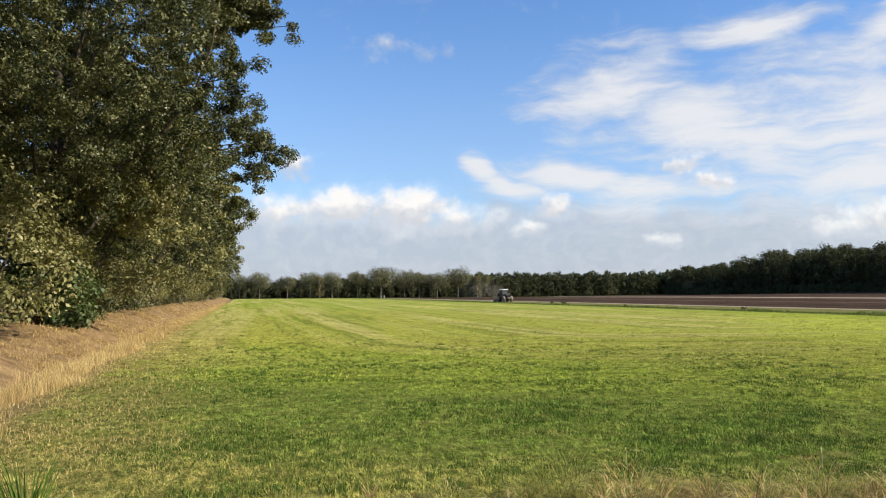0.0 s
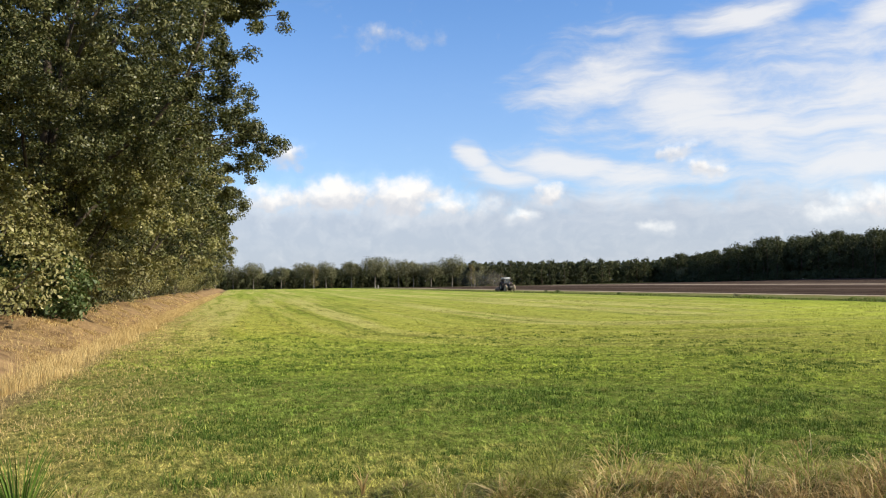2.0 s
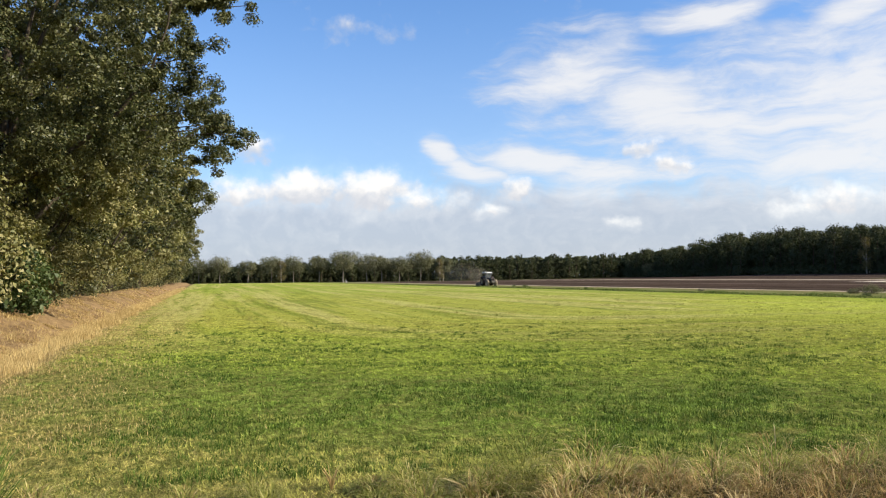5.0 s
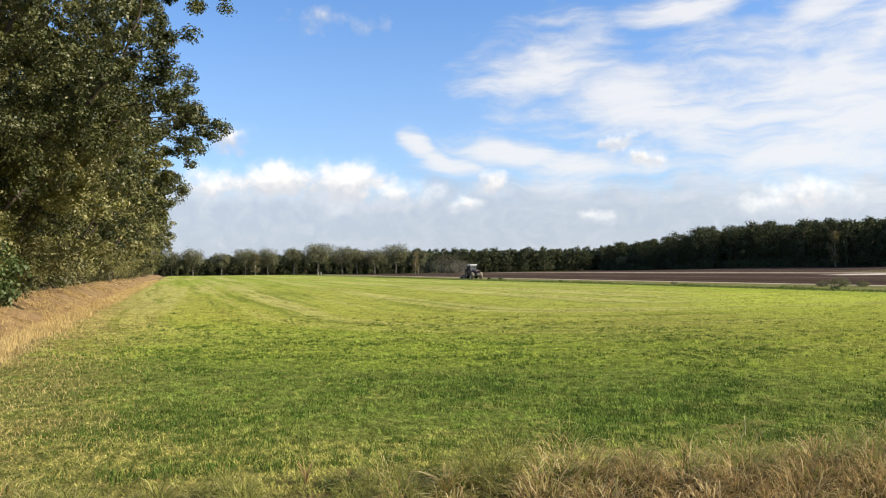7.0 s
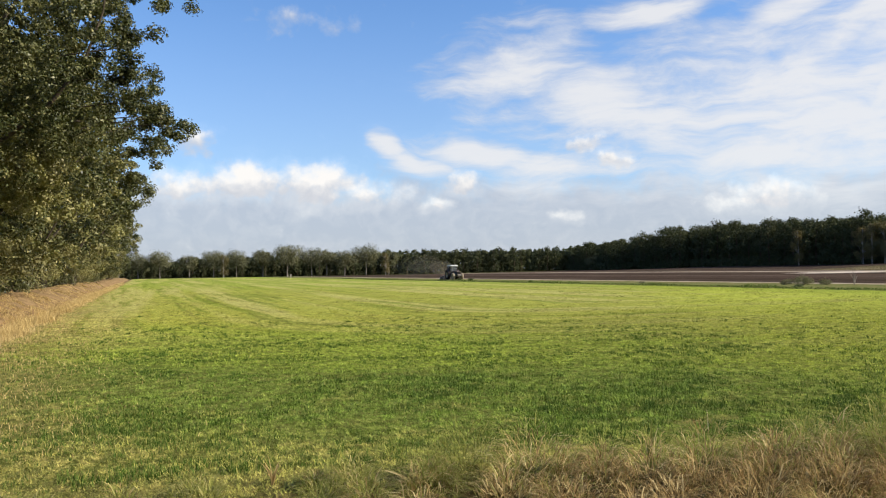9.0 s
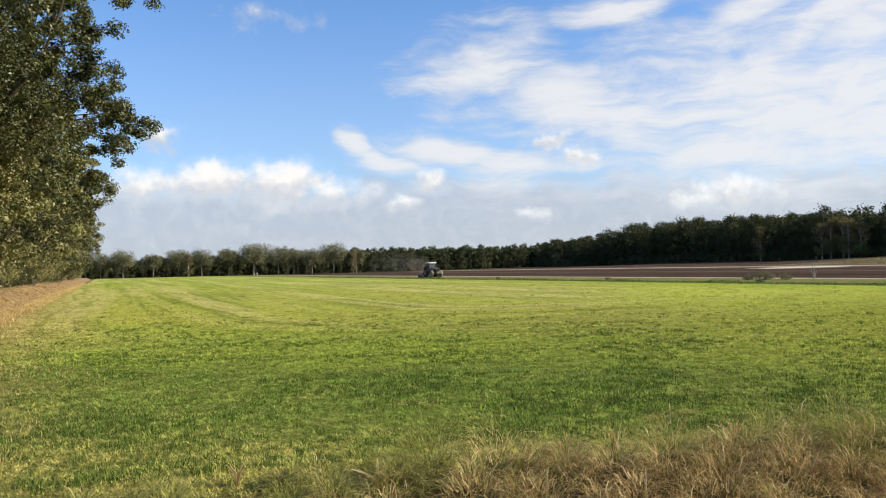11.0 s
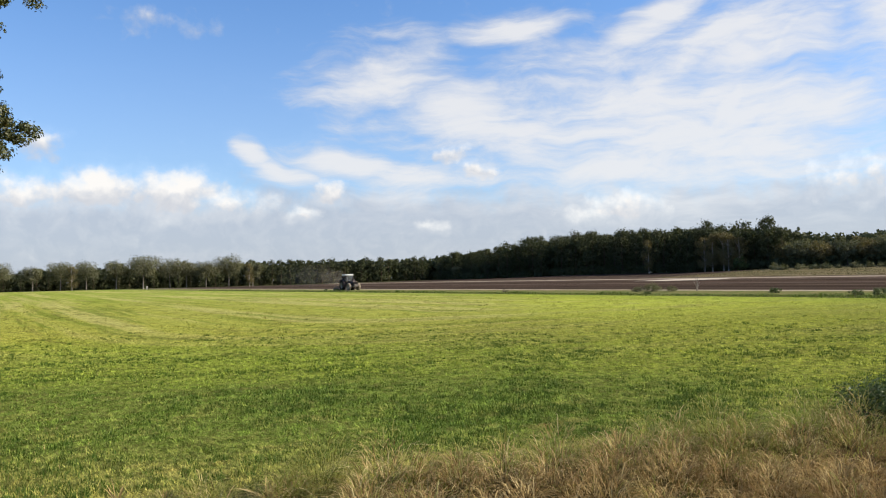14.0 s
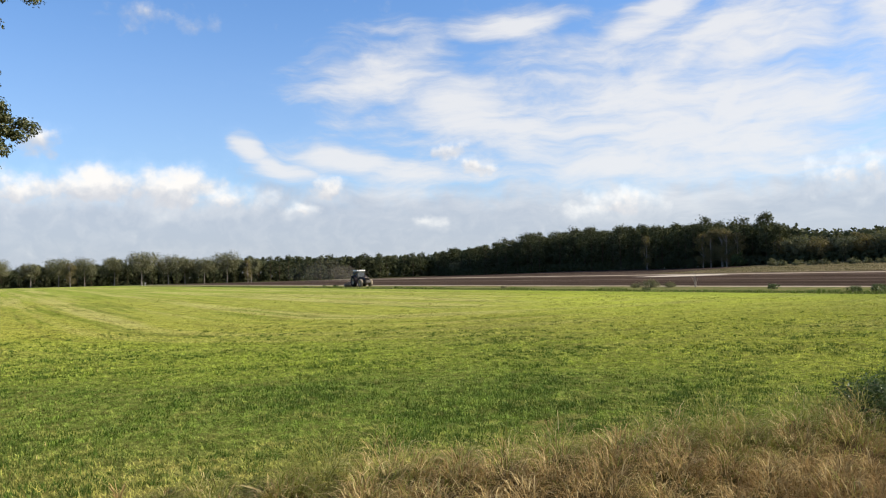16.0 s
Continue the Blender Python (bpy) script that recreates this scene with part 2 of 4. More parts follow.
        # the thin dry margin along the trees
        dry = self.step(self.math("ADD", x, self.math("ADD", self.math("MULTIPLY", y, 0.045), self.math("MULTIPLY", drift, 0.22))), 1.5, -3.0)
        c = self.mix(self.math("MULTIPLY", dry, self.step(self.noise(1.0, 5, 0.7), 0.28, 0.56, 0.9)), c, (0.35, 0.27, 0.112))
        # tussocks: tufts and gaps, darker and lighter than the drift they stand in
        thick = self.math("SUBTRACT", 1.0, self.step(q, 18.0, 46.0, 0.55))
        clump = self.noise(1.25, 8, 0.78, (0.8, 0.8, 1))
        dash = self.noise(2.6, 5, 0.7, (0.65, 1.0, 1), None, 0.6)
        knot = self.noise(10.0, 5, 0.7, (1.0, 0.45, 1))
        # the dark spots stand for deep green clumps and shadowed gaps alike
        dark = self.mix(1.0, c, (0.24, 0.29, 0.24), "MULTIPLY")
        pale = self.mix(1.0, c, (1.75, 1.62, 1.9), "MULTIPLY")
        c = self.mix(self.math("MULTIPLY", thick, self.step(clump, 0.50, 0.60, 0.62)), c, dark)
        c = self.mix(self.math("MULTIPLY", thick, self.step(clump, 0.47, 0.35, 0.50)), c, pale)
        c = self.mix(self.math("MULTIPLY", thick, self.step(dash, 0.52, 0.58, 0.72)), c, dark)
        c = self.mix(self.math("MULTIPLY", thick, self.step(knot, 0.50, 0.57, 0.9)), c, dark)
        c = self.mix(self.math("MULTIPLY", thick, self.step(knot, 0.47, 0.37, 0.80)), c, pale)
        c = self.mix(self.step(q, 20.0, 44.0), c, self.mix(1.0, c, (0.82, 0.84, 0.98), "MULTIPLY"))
        return self.mix(1.0, c, (1.18, 1.14, 0.95), "MULTIPLY")

    def island(self):
        return self.add("ShaderNodeNewGeometry").outputs["Random Per Island"]

    def own(self):
        return self.add("ShaderNodeObjectInfo").outputs["Random"]

    def bump(self, height, strength, distance):
        n = self.add("ShaderNodeBump")
        n.inputs["Strength"].default_value, n.inputs["Distance"].default_value = strength, distance
        self.link(height, n.inputs["Height"])
        self.link(n.outputs[0], self.bsdf.inputs["Normal"])

    def colour(self, value):
        self.put((*value, 1) if isinstance(value, tuple) else value, self.bsdf.inputs["Base Color"])
        return self.mat


def plain(name, rgb, rough=0.6, spec=0.4, metal=0.0, vary=0.25, scale=3.0):
    n = Nodes(name, rough, spec, metal)
    dark = tuple(c * (1 - vary) for c in rgb)
    grime = n.mix(n.step(n.noise(scale, 5), 0.35, 0.7), rgb, dark)
    n.bump(n.noise(scale * 9, 3), 0.15, 0.01)
    return n.colour(grime)


def leaf_material(name, shades, translucent=0.24, rough=0.5, patch=0.35, glow=1.25):
    """Leaves: shade by island, patches through the crown, light that comes through."""
    n = Nodes(name, rough, 0.22)
    r = n.island()
    c = n.mix(n.step(r, 0.1, 0.55), shades[0], shades[1])
    c = n.mix(n.step(r, 0.70, 1.0), c, shades[2])
    c = n.mix(n.step(n.noise(patch, 3), 0.42, 0.66, 0.8), c, shades[3])
    c = n.mix(n.step(n.noise(patch * 5, 3), 0.50, 0.64, 0.5), c, shades[0])
    own = n.own()
    c = n.mix(n.math("MULTIPLY", own, 0.25), c, shades[1])
    n.colour(c)
    t = n.add("ShaderNodeBsdfTranslucent")
    bright = n.mix(1.0, c, (glow, glow * 1.05, glow * 0.6), "MULTIPLY")
    n.link(bright, t.inputs[0])
    m = n.add("ShaderNodeMixShader")
    m.inputs[0].default_value = translucent
    n.link(n.bsdf.outputs[0], m.inputs[1]), n.link(t.outputs[0], m.inputs[2])
    n.link(m.outputs[0], n.nt.nodes["Material Output"].inputs[0])
    return n.mat


def ground_material():
    n = Nodes("farmland", 1.0, 0.0)
    x, y, z = n.axes()
    edge = n.noise(0.35, 5, 0.65)
    wob = n.math("MULTIPLY", n.math("SUBTRACT", edge, 0.5), 3.0)
    xs, ys = n.math("ADD", x, wob), n.math("ADD", y, n.math("MULTIPLY", wob, 1.2))
    small = n.noise(5.0, 5, 0.7)
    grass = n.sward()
    # thatch, darkened towards the lane to stand for shade between the blades
    shaded_thatch = n.mix(n.step(n.noise(3.0, 5, 0.7), 0.35, 0.65), (0.060, 0.076, 0.014), (0.17, 0.145, 0.045))
    grass = n.mix(n.step(y, 34.0, 12.0, 0.65), grass, shaded_thatch)
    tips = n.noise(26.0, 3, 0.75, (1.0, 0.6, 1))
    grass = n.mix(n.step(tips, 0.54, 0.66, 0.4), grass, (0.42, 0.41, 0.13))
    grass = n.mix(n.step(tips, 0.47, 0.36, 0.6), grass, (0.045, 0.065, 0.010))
    # dead grass and leaf litter
    straw = n.mix(n.step(n.noise(1.4, 6, 0.7), 0.35, 0.68), (0.31, 0.205, 0.098), (0.145, 0.092, 0.050))
    straw = n.mix(n.step(small, 0.5, 0.75, 0.6), straw, (0.46, 0.34, 0.165))
    # ploughed sandy loam
    soil = n.mix(n.step(n.noise(0.6, 6, 0.7, (1.0, 0.12, 1)), 0.35, 0.68), (0.040, 0.028, 0.021), (0.086, 0.060, 0.044))
    soil = n.mix(n.step(n.noise(0.16, 4, 0.6, (1.4, 0.04, 1)), 0.56, 0.70, 0.6), soil, (0.19, 0.145, 0.105))
    furrow = n.noise(0.5, 4, 0.65, (1.0, 0.012, 1))
    soil = n.mix(n.step(furrow, 0.50, 0.62, 0.7), soil, (0.024, 0.017, 0.013))
    soil = n.mix(n.step(furrow, 0.46, 0.34, 0.6), soil, (0.135, 0.085, 0.060))
    sand = n.mix(n.step(n.noise(0.7, 5, 0.7, (1.0, 0.2, 1)), 0.3, 0.7), (0.46, 0.38, 0.29), (0.28, 0.21, 0.15))
    rough_grass = n.mix(n.step(n.noise(0.8, 6, 0.7), 0.35, 0.65), (0.095, 0.125, 0.030), (0.21, 0.18, 0.075))
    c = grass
    c = n.mix(n.step(xs, 44.6, 45.6), c, rough_grass)
    c = n.mix(n.step(n.math("ADD", x, n.math("MULTIPLY", wob, 1.2)), 57.5, 59.0), c, sand)
    c = n.mix(n.step(n.math("ADD", x, n.math("MULTIPLY", wob, 0.8)), 60.5, 61.8), c, soil)
    track = n.math("MULTIPLY", n.step(xs, 133.0, 136.0), n.step(xs, 146.0, 141.0))
    c = n.mix(n.math("MULTIPLY", track, 0.85), c, sand)
    dull = n.mix(n.step(n.noise(0.25, 6, 0.7, (1.0, 0.5, 1)), 0.35, 0.65), (0.105, 0.092, 0.042), (0.20, 0.155, 0.085))
    meadow = n.math("MULTIPLY", n.step(xs, 146.0, 152.0), n.step(ys, 150.0, 138.0))
    c = n.mix(meadow, c, dull)
    lines = n.math("MULTIPLY", n.step(n.math("SINE", n.math("MULTIPLY", xs, 0.21)), 0.72, 0.98), n.math("MULTIPLY", n.step(x, 66.0, 72.0), n.step(x, 190.0, 150.0)))
    c = n.mix(n.math("MULTIPLY", lines, 0.14), c, sand)
    # bare sandy patch in the ploughed land
    px, py = n.math("DIVIDE", n.math("SUBTRACT", x, 128.0), 10.0), n.math("DIVIDE", n.math("SUBTRACT", y, 114.0), 8.0)
    rad = n.math("ADD", n.math("ADD", n.math("MULTIPLY", px, px), n.math("MULTIPLY", py, py)), wob)
    c = n.mix(n.step(rad, 1.4, 0.5), c, n.mix(n.noise(0.5, 4), (0.62, 0.53, 0.42), (0.46, 0.38, 0.29)))
    # the strip under the row of trees, the verge of the lane, the wood floor
    c = n.mix(n.step(n.math("ADD", x, n.math("MULTIPLY", wob, 0.45)), -2.6, -4.0), c, straw)
    dry_x = n.math("ADD", ys, n.math("MULTIPLY", n.step(x, -1.0, 10.0), 1.2))
    litter = n.mix(n.step(n.noise(3.5, 5, 0.7), 0.35, 0.68), (0.050, 0.034, 0.017), (0.13, 0.088, 0.040))
    c = n.mix(n.step(dry_x, 7.6, 5.2), c, litter)
    c = n.mix(n.step(ys, 330.0, 338.0), c, (0.06, 0.06, 0.025))
    c = n.mix(n.step(xs, 200.0, 206.0), c, (0.05, 0.045, 0.025))
    n.bump(n.math("ADD", n.noise(14.0, 4, 0.7), n.math("MULTIPLY", n.noise(2.2, 4), 1.2)), 0.7, 0.09)
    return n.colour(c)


def blade_material(name, shades, patch=0.5, translucent=0.35, meadow=0.0):
    """Blades: shade by island, drifts of another shade; in the meadow mostly the sward's own colour."""
    n = Nodes(name, 0.7, 0.10)
    r = n.island()
    c = n.mix(n.step(r, 0.0, 0.6), shades[0], shades[1])
    c = n.mix(n.step(r, 0.7, 1.0), c, shades[2])
    c = n.mix(n.step(n.noise(patch, 5, 0.65), 0.40, 0.66, 0.85), c, shades[3])
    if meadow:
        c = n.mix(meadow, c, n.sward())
    n.colour(c)
    t = n.add("ShaderNodeBsdfTranslucent")
    n.link(c, t.inputs[0])
    m = n.add("ShaderNodeMixShader")
    m.inputs[0].default_value = translucent
    n.link(n.bsdf.outputs[0], m.inputs[1]), n.link(t.outputs[0], m.inputs[2])
    n.link(m.outputs[0], n.nt.nodes["Material Output"].inputs[0])
    return n.mat


def bark_material(name, a, b):
    n = Nodes(name, 0.92, 0.15)
    c = n.mix(n.step(n.noise(7, 6, 0.7, (1, 1, 0.2)), 0.35, 0.65), a, b)
    n.bump(n.noise(16, 4, 0.6, (1, 1, 0.15)), 0.8, 0.03)
    return n.colour(c)


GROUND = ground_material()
# patches partly stand for lit and shaded boughs, the palest shade for sky glints
OAK_LEAF = leaf_material("oak_leaves", ((0.020, 0.028, 0.009), (0.072, 0.080, 0.026), (0.265, 0.245, 0.115), (0.118, 0.112, 0.039)), 0.10, 0.45, 0.20)
GOLD_LEAF = leaf_material("turning_leaves", ((0.135, 0.138, 0.044), (0.250, 0.232, 0.088), (0.46, 0.41, 0.21), (0.140, 0.122, 0.050)))
GREEN_LEAF = leaf_material("fresh_leaves", ((0.045, 0.068, 0.020), (0.080, 0.112, 0.036), (0.185, 0.21, 0.095), (0.055, 0.082, 0.026)))
PINE_LEAF = leaf_material("pine_needles", ((0.046, 0.053, 0.022), (0.072, 0.080, 0.033), (0.110, 0.112, 0.048), (0.058, 0.060, 0.027)), 0.15, 0.8, 0.12)
# lightened and greyed to stand for haze on the far trees
FAR_LEAF = leaf_material("far_leaves", ((0.110, 0.114, 0.058), (0.165, 0.156, 0.082), (0.215, 0.190, 0.108), (0.115, 0.116, 0.066)), 0.25, 0.7, 0.08)
BROWN_LEAF = leaf_material("birch_leaves", ((0.145, 0.118, 0.052), (0.205, 0.162, 0.074), (0.25, 0.20, 0.095), (0.13, 0.112, 0.055)), 0.3, 0.7, 0.2)
OAK_BARK = bark_material("oak_bark", (0.085, 0.065, 0.045), (0.045, 0.036, 0.028))
PINE_BARK = bark_material("pine_bark", (0.12, 0.075, 0.05), (0.06, 0.042, 0.032))
GREY_BARK = bark_material("weathered_bark", (0.26, 0.225, 0.185), (0.14, 0.12, 0.10))
BIRCH_BARK = bark_material("birch_bark", (0.52, 0.48, 0.42), (0.26, 0.22, 0.18))
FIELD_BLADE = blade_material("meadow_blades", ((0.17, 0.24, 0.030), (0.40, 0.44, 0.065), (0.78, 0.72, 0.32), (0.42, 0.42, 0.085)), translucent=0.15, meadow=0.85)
RANK_BLADE = blade_material("rank_blades", ((0.085, 0.125, 0.024), (0.15, 0.19, 0.04), (0.28, 0.25, 0.09), (0.10, 0.14, 0.03)))
DRY_BLADE = blade_material("dead_grass", ((0.19, 0.118, 0.045), (0.52, 0.370, 0.150), (0.80, 0.645, 0.32), (0.24, 0.148, 0.055)), 1.6, 0.25)
GREEN_TUFT = blade_material("verge_blades", ((0.16, 0.19, 0.034), (0.33, 0.31, 0.075), (0.62, 0.51, 0.22), (0.23, 0.235, 0.050)), 0.9)
PASTURE_BLADE = blade_material("rough_pasture", ((0.12, 0.10, 0.045), (0.21, 0.165, 0.085), (0.30, 0.24, 0.13), (0.13, 0.125, 0.05)), 0.12)
CLOVER_BLADE = blade_material("rank_clover", ((0.040, 0.084, 0.011), (0.080, 0.138, 0.018), (0.19, 0.24, 0.045), (0.056, 0.096, 0.014)), 0.7, 0.12)
STRAW_BLADE = blade_material("straw_grass", ((0.55, 0.395, 0.155), (0.74, 0.565, 0.25), (0.36, 0.245, 0.095), (0.47, 0.325, 0.125)), 0.6)


# ---- mesh helpers ----
def mesh_of(name, verts, faces):
    """A mesh from an (n, 3) and an (m, k) array."""
    me = bpy.data.meshes.new(name)
    verts, faces = np.asarray(verts, np.float32), np.asarray(faces, np.int32)
    k = faces.shape[1]
    me.vertices.add(len(verts)), me.loops.add(faces.size), me.polygons.add(len(faces))
    me.vertices.foreach_set("co", verts.ravel())
    me.loops.foreach_set("vertex_index", faces.ravel())
    me.polygons.foreach_set("loop_start", np.arange(len(faces), dtype=np.int32) * k)
    me.update(calc_edges=True)
    return me


def part_np(name, verts, faces, material, parent=None, label="", smooth=False):
    me = mesh_of(name, verts, faces)
    me.materials.append(material)
    if smooth:
        me.polygons.foreach_set("use_smooth", np.ones(len(me.polygons), bool))
    ob = new(name, me)
    ob.parent = parent
    return tagged(ob, label)


def part(name, bm, material, parent=None, label="", smooth=False):
    me = bpy.data.meshes.new(name)
    bm.normal_update()
    bm.to_mesh(me)
    bm.free()
    me.materials.append(material)
    if smooth:
        me.polygons.foreach_set("use_smooth", np.ones(len(me.polygons), bool))
    ob = new(name, me)
    ob.parent = parent
    return tagged(ob, label)


def tube_arrays(points, radii, sides=8):
    """A tapered tube of quads along a line of points, closed at both ends by a narrow ring."""
    pts, rad = [Vector(p) for p in points], list(radii)
    verts, faces = [], []
    for i, p in enumerate(pts):
        way = (pts[min(i + 1, len(pts) - 1)] - pts[max(i - 1, 0)]).normalized()
        side = way.orthogonal().normalized() if abs(way.z) < 0.9 else Vector((1, 0, 0))
        side = (side - way * side.dot(way)).normalized()
        other = way.cross(side)
        for k in range(sides):
            a = 2 * math.pi * k / sides
            verts.append(p + (side * math.cos(a) + other * math.sin(a)) * rad[i])
    for i in range(len(pts) - 1):
        for k in range(sides):
            a, b = i * sides + k, i * sides + (k + 1) % sides
            faces.append((a, b, b + sides, a + sides))
    return np.array(verts), np.array(faces)


def join(arrays):
    verts, faces, n = [], [], 0
    for v, f in arrays:
        verts.append(v), faces.append(f + n)
        n += len(v)
    return np.concatenate(verts), np.concatenate(faces)


def leaf_arrays(rng, centres, normals, size, ratio=0.55):
    """Folded diamond leaves, one a centre."""
    n = len(centres)
    nrm = normals + rng.normal(0, 0.55, (n, 3))
    nrm /= np.linalg.norm(nrm, axis=1)[:, None] + 1e-9
    ref = rng.normal(0, 1, (n, 3))
    u = np.cross(nrm, ref)
    u /= np.linalg.norm(u, axis=1)[:, None] + 1e-9
    v = np.cross(nrm, u)
    s = (size * rng.uniform(0.6, 1.35, n))[:, None]
    fold = nrm * s * 0.22
    quad = np.stack([centres - u * s * 0.5, centres + v * s * ratio * 0.5 + fold, centres + u * s * 0.5, centres - v * s * ratio * 0.5 + fold], 1)
    return quad.reshape(-1, 3), np.arange(4 * n).reshape(n, 4)


def clump_leaves(rng, centres, radii, per, size, squash=0.75, ratio=0.55):
    """Leaves round clump centres, thicker towards each clump's outside."""
    c = np.repeat(centres, per, 0)
    r = np.repeat(radii, per)[:, None]
    way = rng.normal(0, 1, c.shape)
    way /= np.linalg.norm(way, axis=1)[:, None]
    d = rng.uniform(0, 1, (len(c), 1)) ** 0.35
    pos = c + way * r * d * np.array([1, 1, squash]) * rng.uniform(0.75, 1.25, (len(c), 1))
    out = way + np.array([0, 0, 0.55])
    return leaf_arrays(rng, pos, out, size, ratio)


# ---- the lie of the land ----
def lift(v, lo, hi):
    s = np.clip((v - lo) / (hi - lo), 0, 1)
    return s * s * (3 - 2 * s)


def land(x, y):
    """Height of the ground."""
    x, y = np.asarray(x, float), np.asarray(y, float)
    rise = 0.00012 * np.clip(x - 86, 0, 130) ** 2
    rise = rise * (1 - 0.5 * lift(y, 220, 320))
    rise = rise + 0.9 * lift(x, 150, 200) * lift(y, 190, 120)
    # bank under the row of trees, with a shallow ditch at its foot
    row = lift(y, 6.5, 9.5)
    bank = (0.5 * lift(x, -5.2, -7.2) - 0.30 * np.exp(-((x + 4.6) / 0.7) ** 2)) * row
    bank = bank + 0.17 * row * lift(x, -4.5, -7) * (np.sin(y * 0.9 + np.sin(y * 0.37) * 2) + 0.5 * np.sin(y * 2.3 + x * 1.7))
    # ditch beside the lane
    lane = -0.8 * lift(y, 1.2, 2.8) * lift(y, 6.0 - 0.1 * np.clip(x, 0, 10), 3.4) * lift(x, -3.5, 1.5)
    # shallow drain along the far side of the meadow
    drain = -0.5 * np.exp(-((x - 45.6) / 0.55) ** 4)
    return rise + bank + lane + drain


def make_ground():
    def lines(*spans):
        return np.unique(np.concatenate([np.arange(a, b, s) for a, b, s in spans]).round(3))
    xs = lines((-3000, -300, 300), (-300, -60, 20), (-60, -12, 4), (-12, 16, 0.35), (16, 42, 2), (42, 49, 0.2), (49, 230, 3), (230, 500, 30), (500, 3001, 250))
    ys = lines((-3000, -200, 350), (-200, -10, 15), (-10, 2, 1), (2, 12, 0.25), (12, 60, 0.8), (60, 420, 5), (420, 3001, 200))
    gx, gy = np.meshgrid(xs, ys)
    gz = land(gx, gy)
    verts = np.stack([gx, gy, gz], -1).reshape(-1, 3)
    w, h = len(xs), len(ys)
    i = (np.arange(h - 1)[:, None] * w + np.arange(w - 1)).ravel()
    faces = np.stack([i, i + 1, i + w + 1, i + w], 1)
    tagged(part_np("ground", verts, faces, GROUND, None, "", True), "flat farmland with green meadow, ploughed soil and dry verges", "ground", kind="structure")


make_ground()


# ---- trees ----
def bent_line(rng, a, b, steps, sag):
    a, b = np.array(a, float), np.array(b, float)
    s = np.linspace(0, 1, steps)[:, None]
    mid = rng.normal(0, sag, 3)
    return a + (b - a) * s + mid * np.sin(s * math.pi) + np.array([0, 0, 1]) * sag * s * (1 - s)


def broad_tree(name, seed, height, radius, clear, boughs, clumps, per, leaf, leaf_mat, bark, label, category="tree", limbs=7, group="", trunk_r=0.3, extra=(), puff=1.0):
    """A broad-leaved tree at the origin: trunk, limbs, crown of leafy clumps. clear: height of bare trunk."""
    rng = np.random.default_rng(seed)
    tree = new(name)
    top = np.array([rng.normal(0, 0.4), rng.normal(0, 0.4), height * 0.86])
    line = bent_line(rng, (0, 0, -0.3), top, 8, height * 0.02)
    v, f = tube_arrays(line, [trunk_r * (1.35 - i * 0.05 if i == 0 else 1 - 0.13 * i) for i in range(8)], 9)
    part_np("trunk", v, f, bark, tree, smooth=True)
    # boughs fill an uneven egg; each carries a handful of leafy clumps
    mid, half = (height + clear) / 2, (height - clear) / 2
    ends = []
    while len(ends) < boughs:
        p = rng.normal(0, 1, 3)
        p /= np.linalg.norm(p)
        p = p * rng.uniform(0.5, 1.0) ** 0.4 * rng.uniform(0.88, 1.12)
        z = mid + p[2] * half
        if z < clear * 0.6:
            continue
        taper = 1.0 if p[2] < 0.1 else 1 - 0.25 * p[2]
        e = np.array((p[0] * radius * taper, p[1] * radius * taper, z))
        if all(np.linalg.norm(e - q) > radius * 0.22 for q in ends):
            ends.append(e)
    ends = np.array(ends + [np.array(q) for q in extra])
    inner = ends[: boughs // 3] * np.array((0.45, 0.45, 1)) + np.array((0, 0, -0.04 * height))
    ends = np.concatenate([inner, ends])
    pts, rad = [], []
    for e in ends:
        slim = len(extra) and any(np.allclose(e, q) for q in extra)
        reach = radius * (0.10 if slim else rng.uniform(0.2, 0.32))
        for _ in range(7 if slim else clumps):
            pts.append(e * np.array((0.95, 0.95, 1)) + rng.uniform(-1, 1, 3) * reach * np.array((1, 1, 0.65)))
            rad.append(rng.uniform(0.06, 0.125) * radius * (0.42 if slim else puff))
    pts, rad = np.array(pts), np.array(rad)
    v, f = clump_leaves(rng, pts, rad, per, leaf, 0.7)
    part_np("crown", v, f, leaf_mat, tree)
    order = [k for k in range(len(ends)) if ends[k][2] > 0.34 * height][-limbs:]
    for i in order:
        end = ends[i]
        start_z = clear * 0.7 + rng.uniform(0.05, 0.45) * max(end[2] - clear * 0.7, 0.5)
        k = np.clip(start_z / height / 0.86, 0, 1)
        base = line[min(int(k * 7), 7)]
        thick = trunk_r * 0.34
        if len(extra) and any(np.allclose(end, q) for q in extra):
            base, thick = end * np.array((0.6, 0.6, 1.0)) - np.array((0, 0, 0.6)), 0.03
        v, f = tube_arrays(bent_line(rng, base, end, 6, radius * (0.06 if thick > 0.03 else 0.015)), np.linspace(thick, 0.015, 6), 6)
        part_np("limb", v, f, bark, tree, smooth=True)
    return tagged(tree, label, category, group)


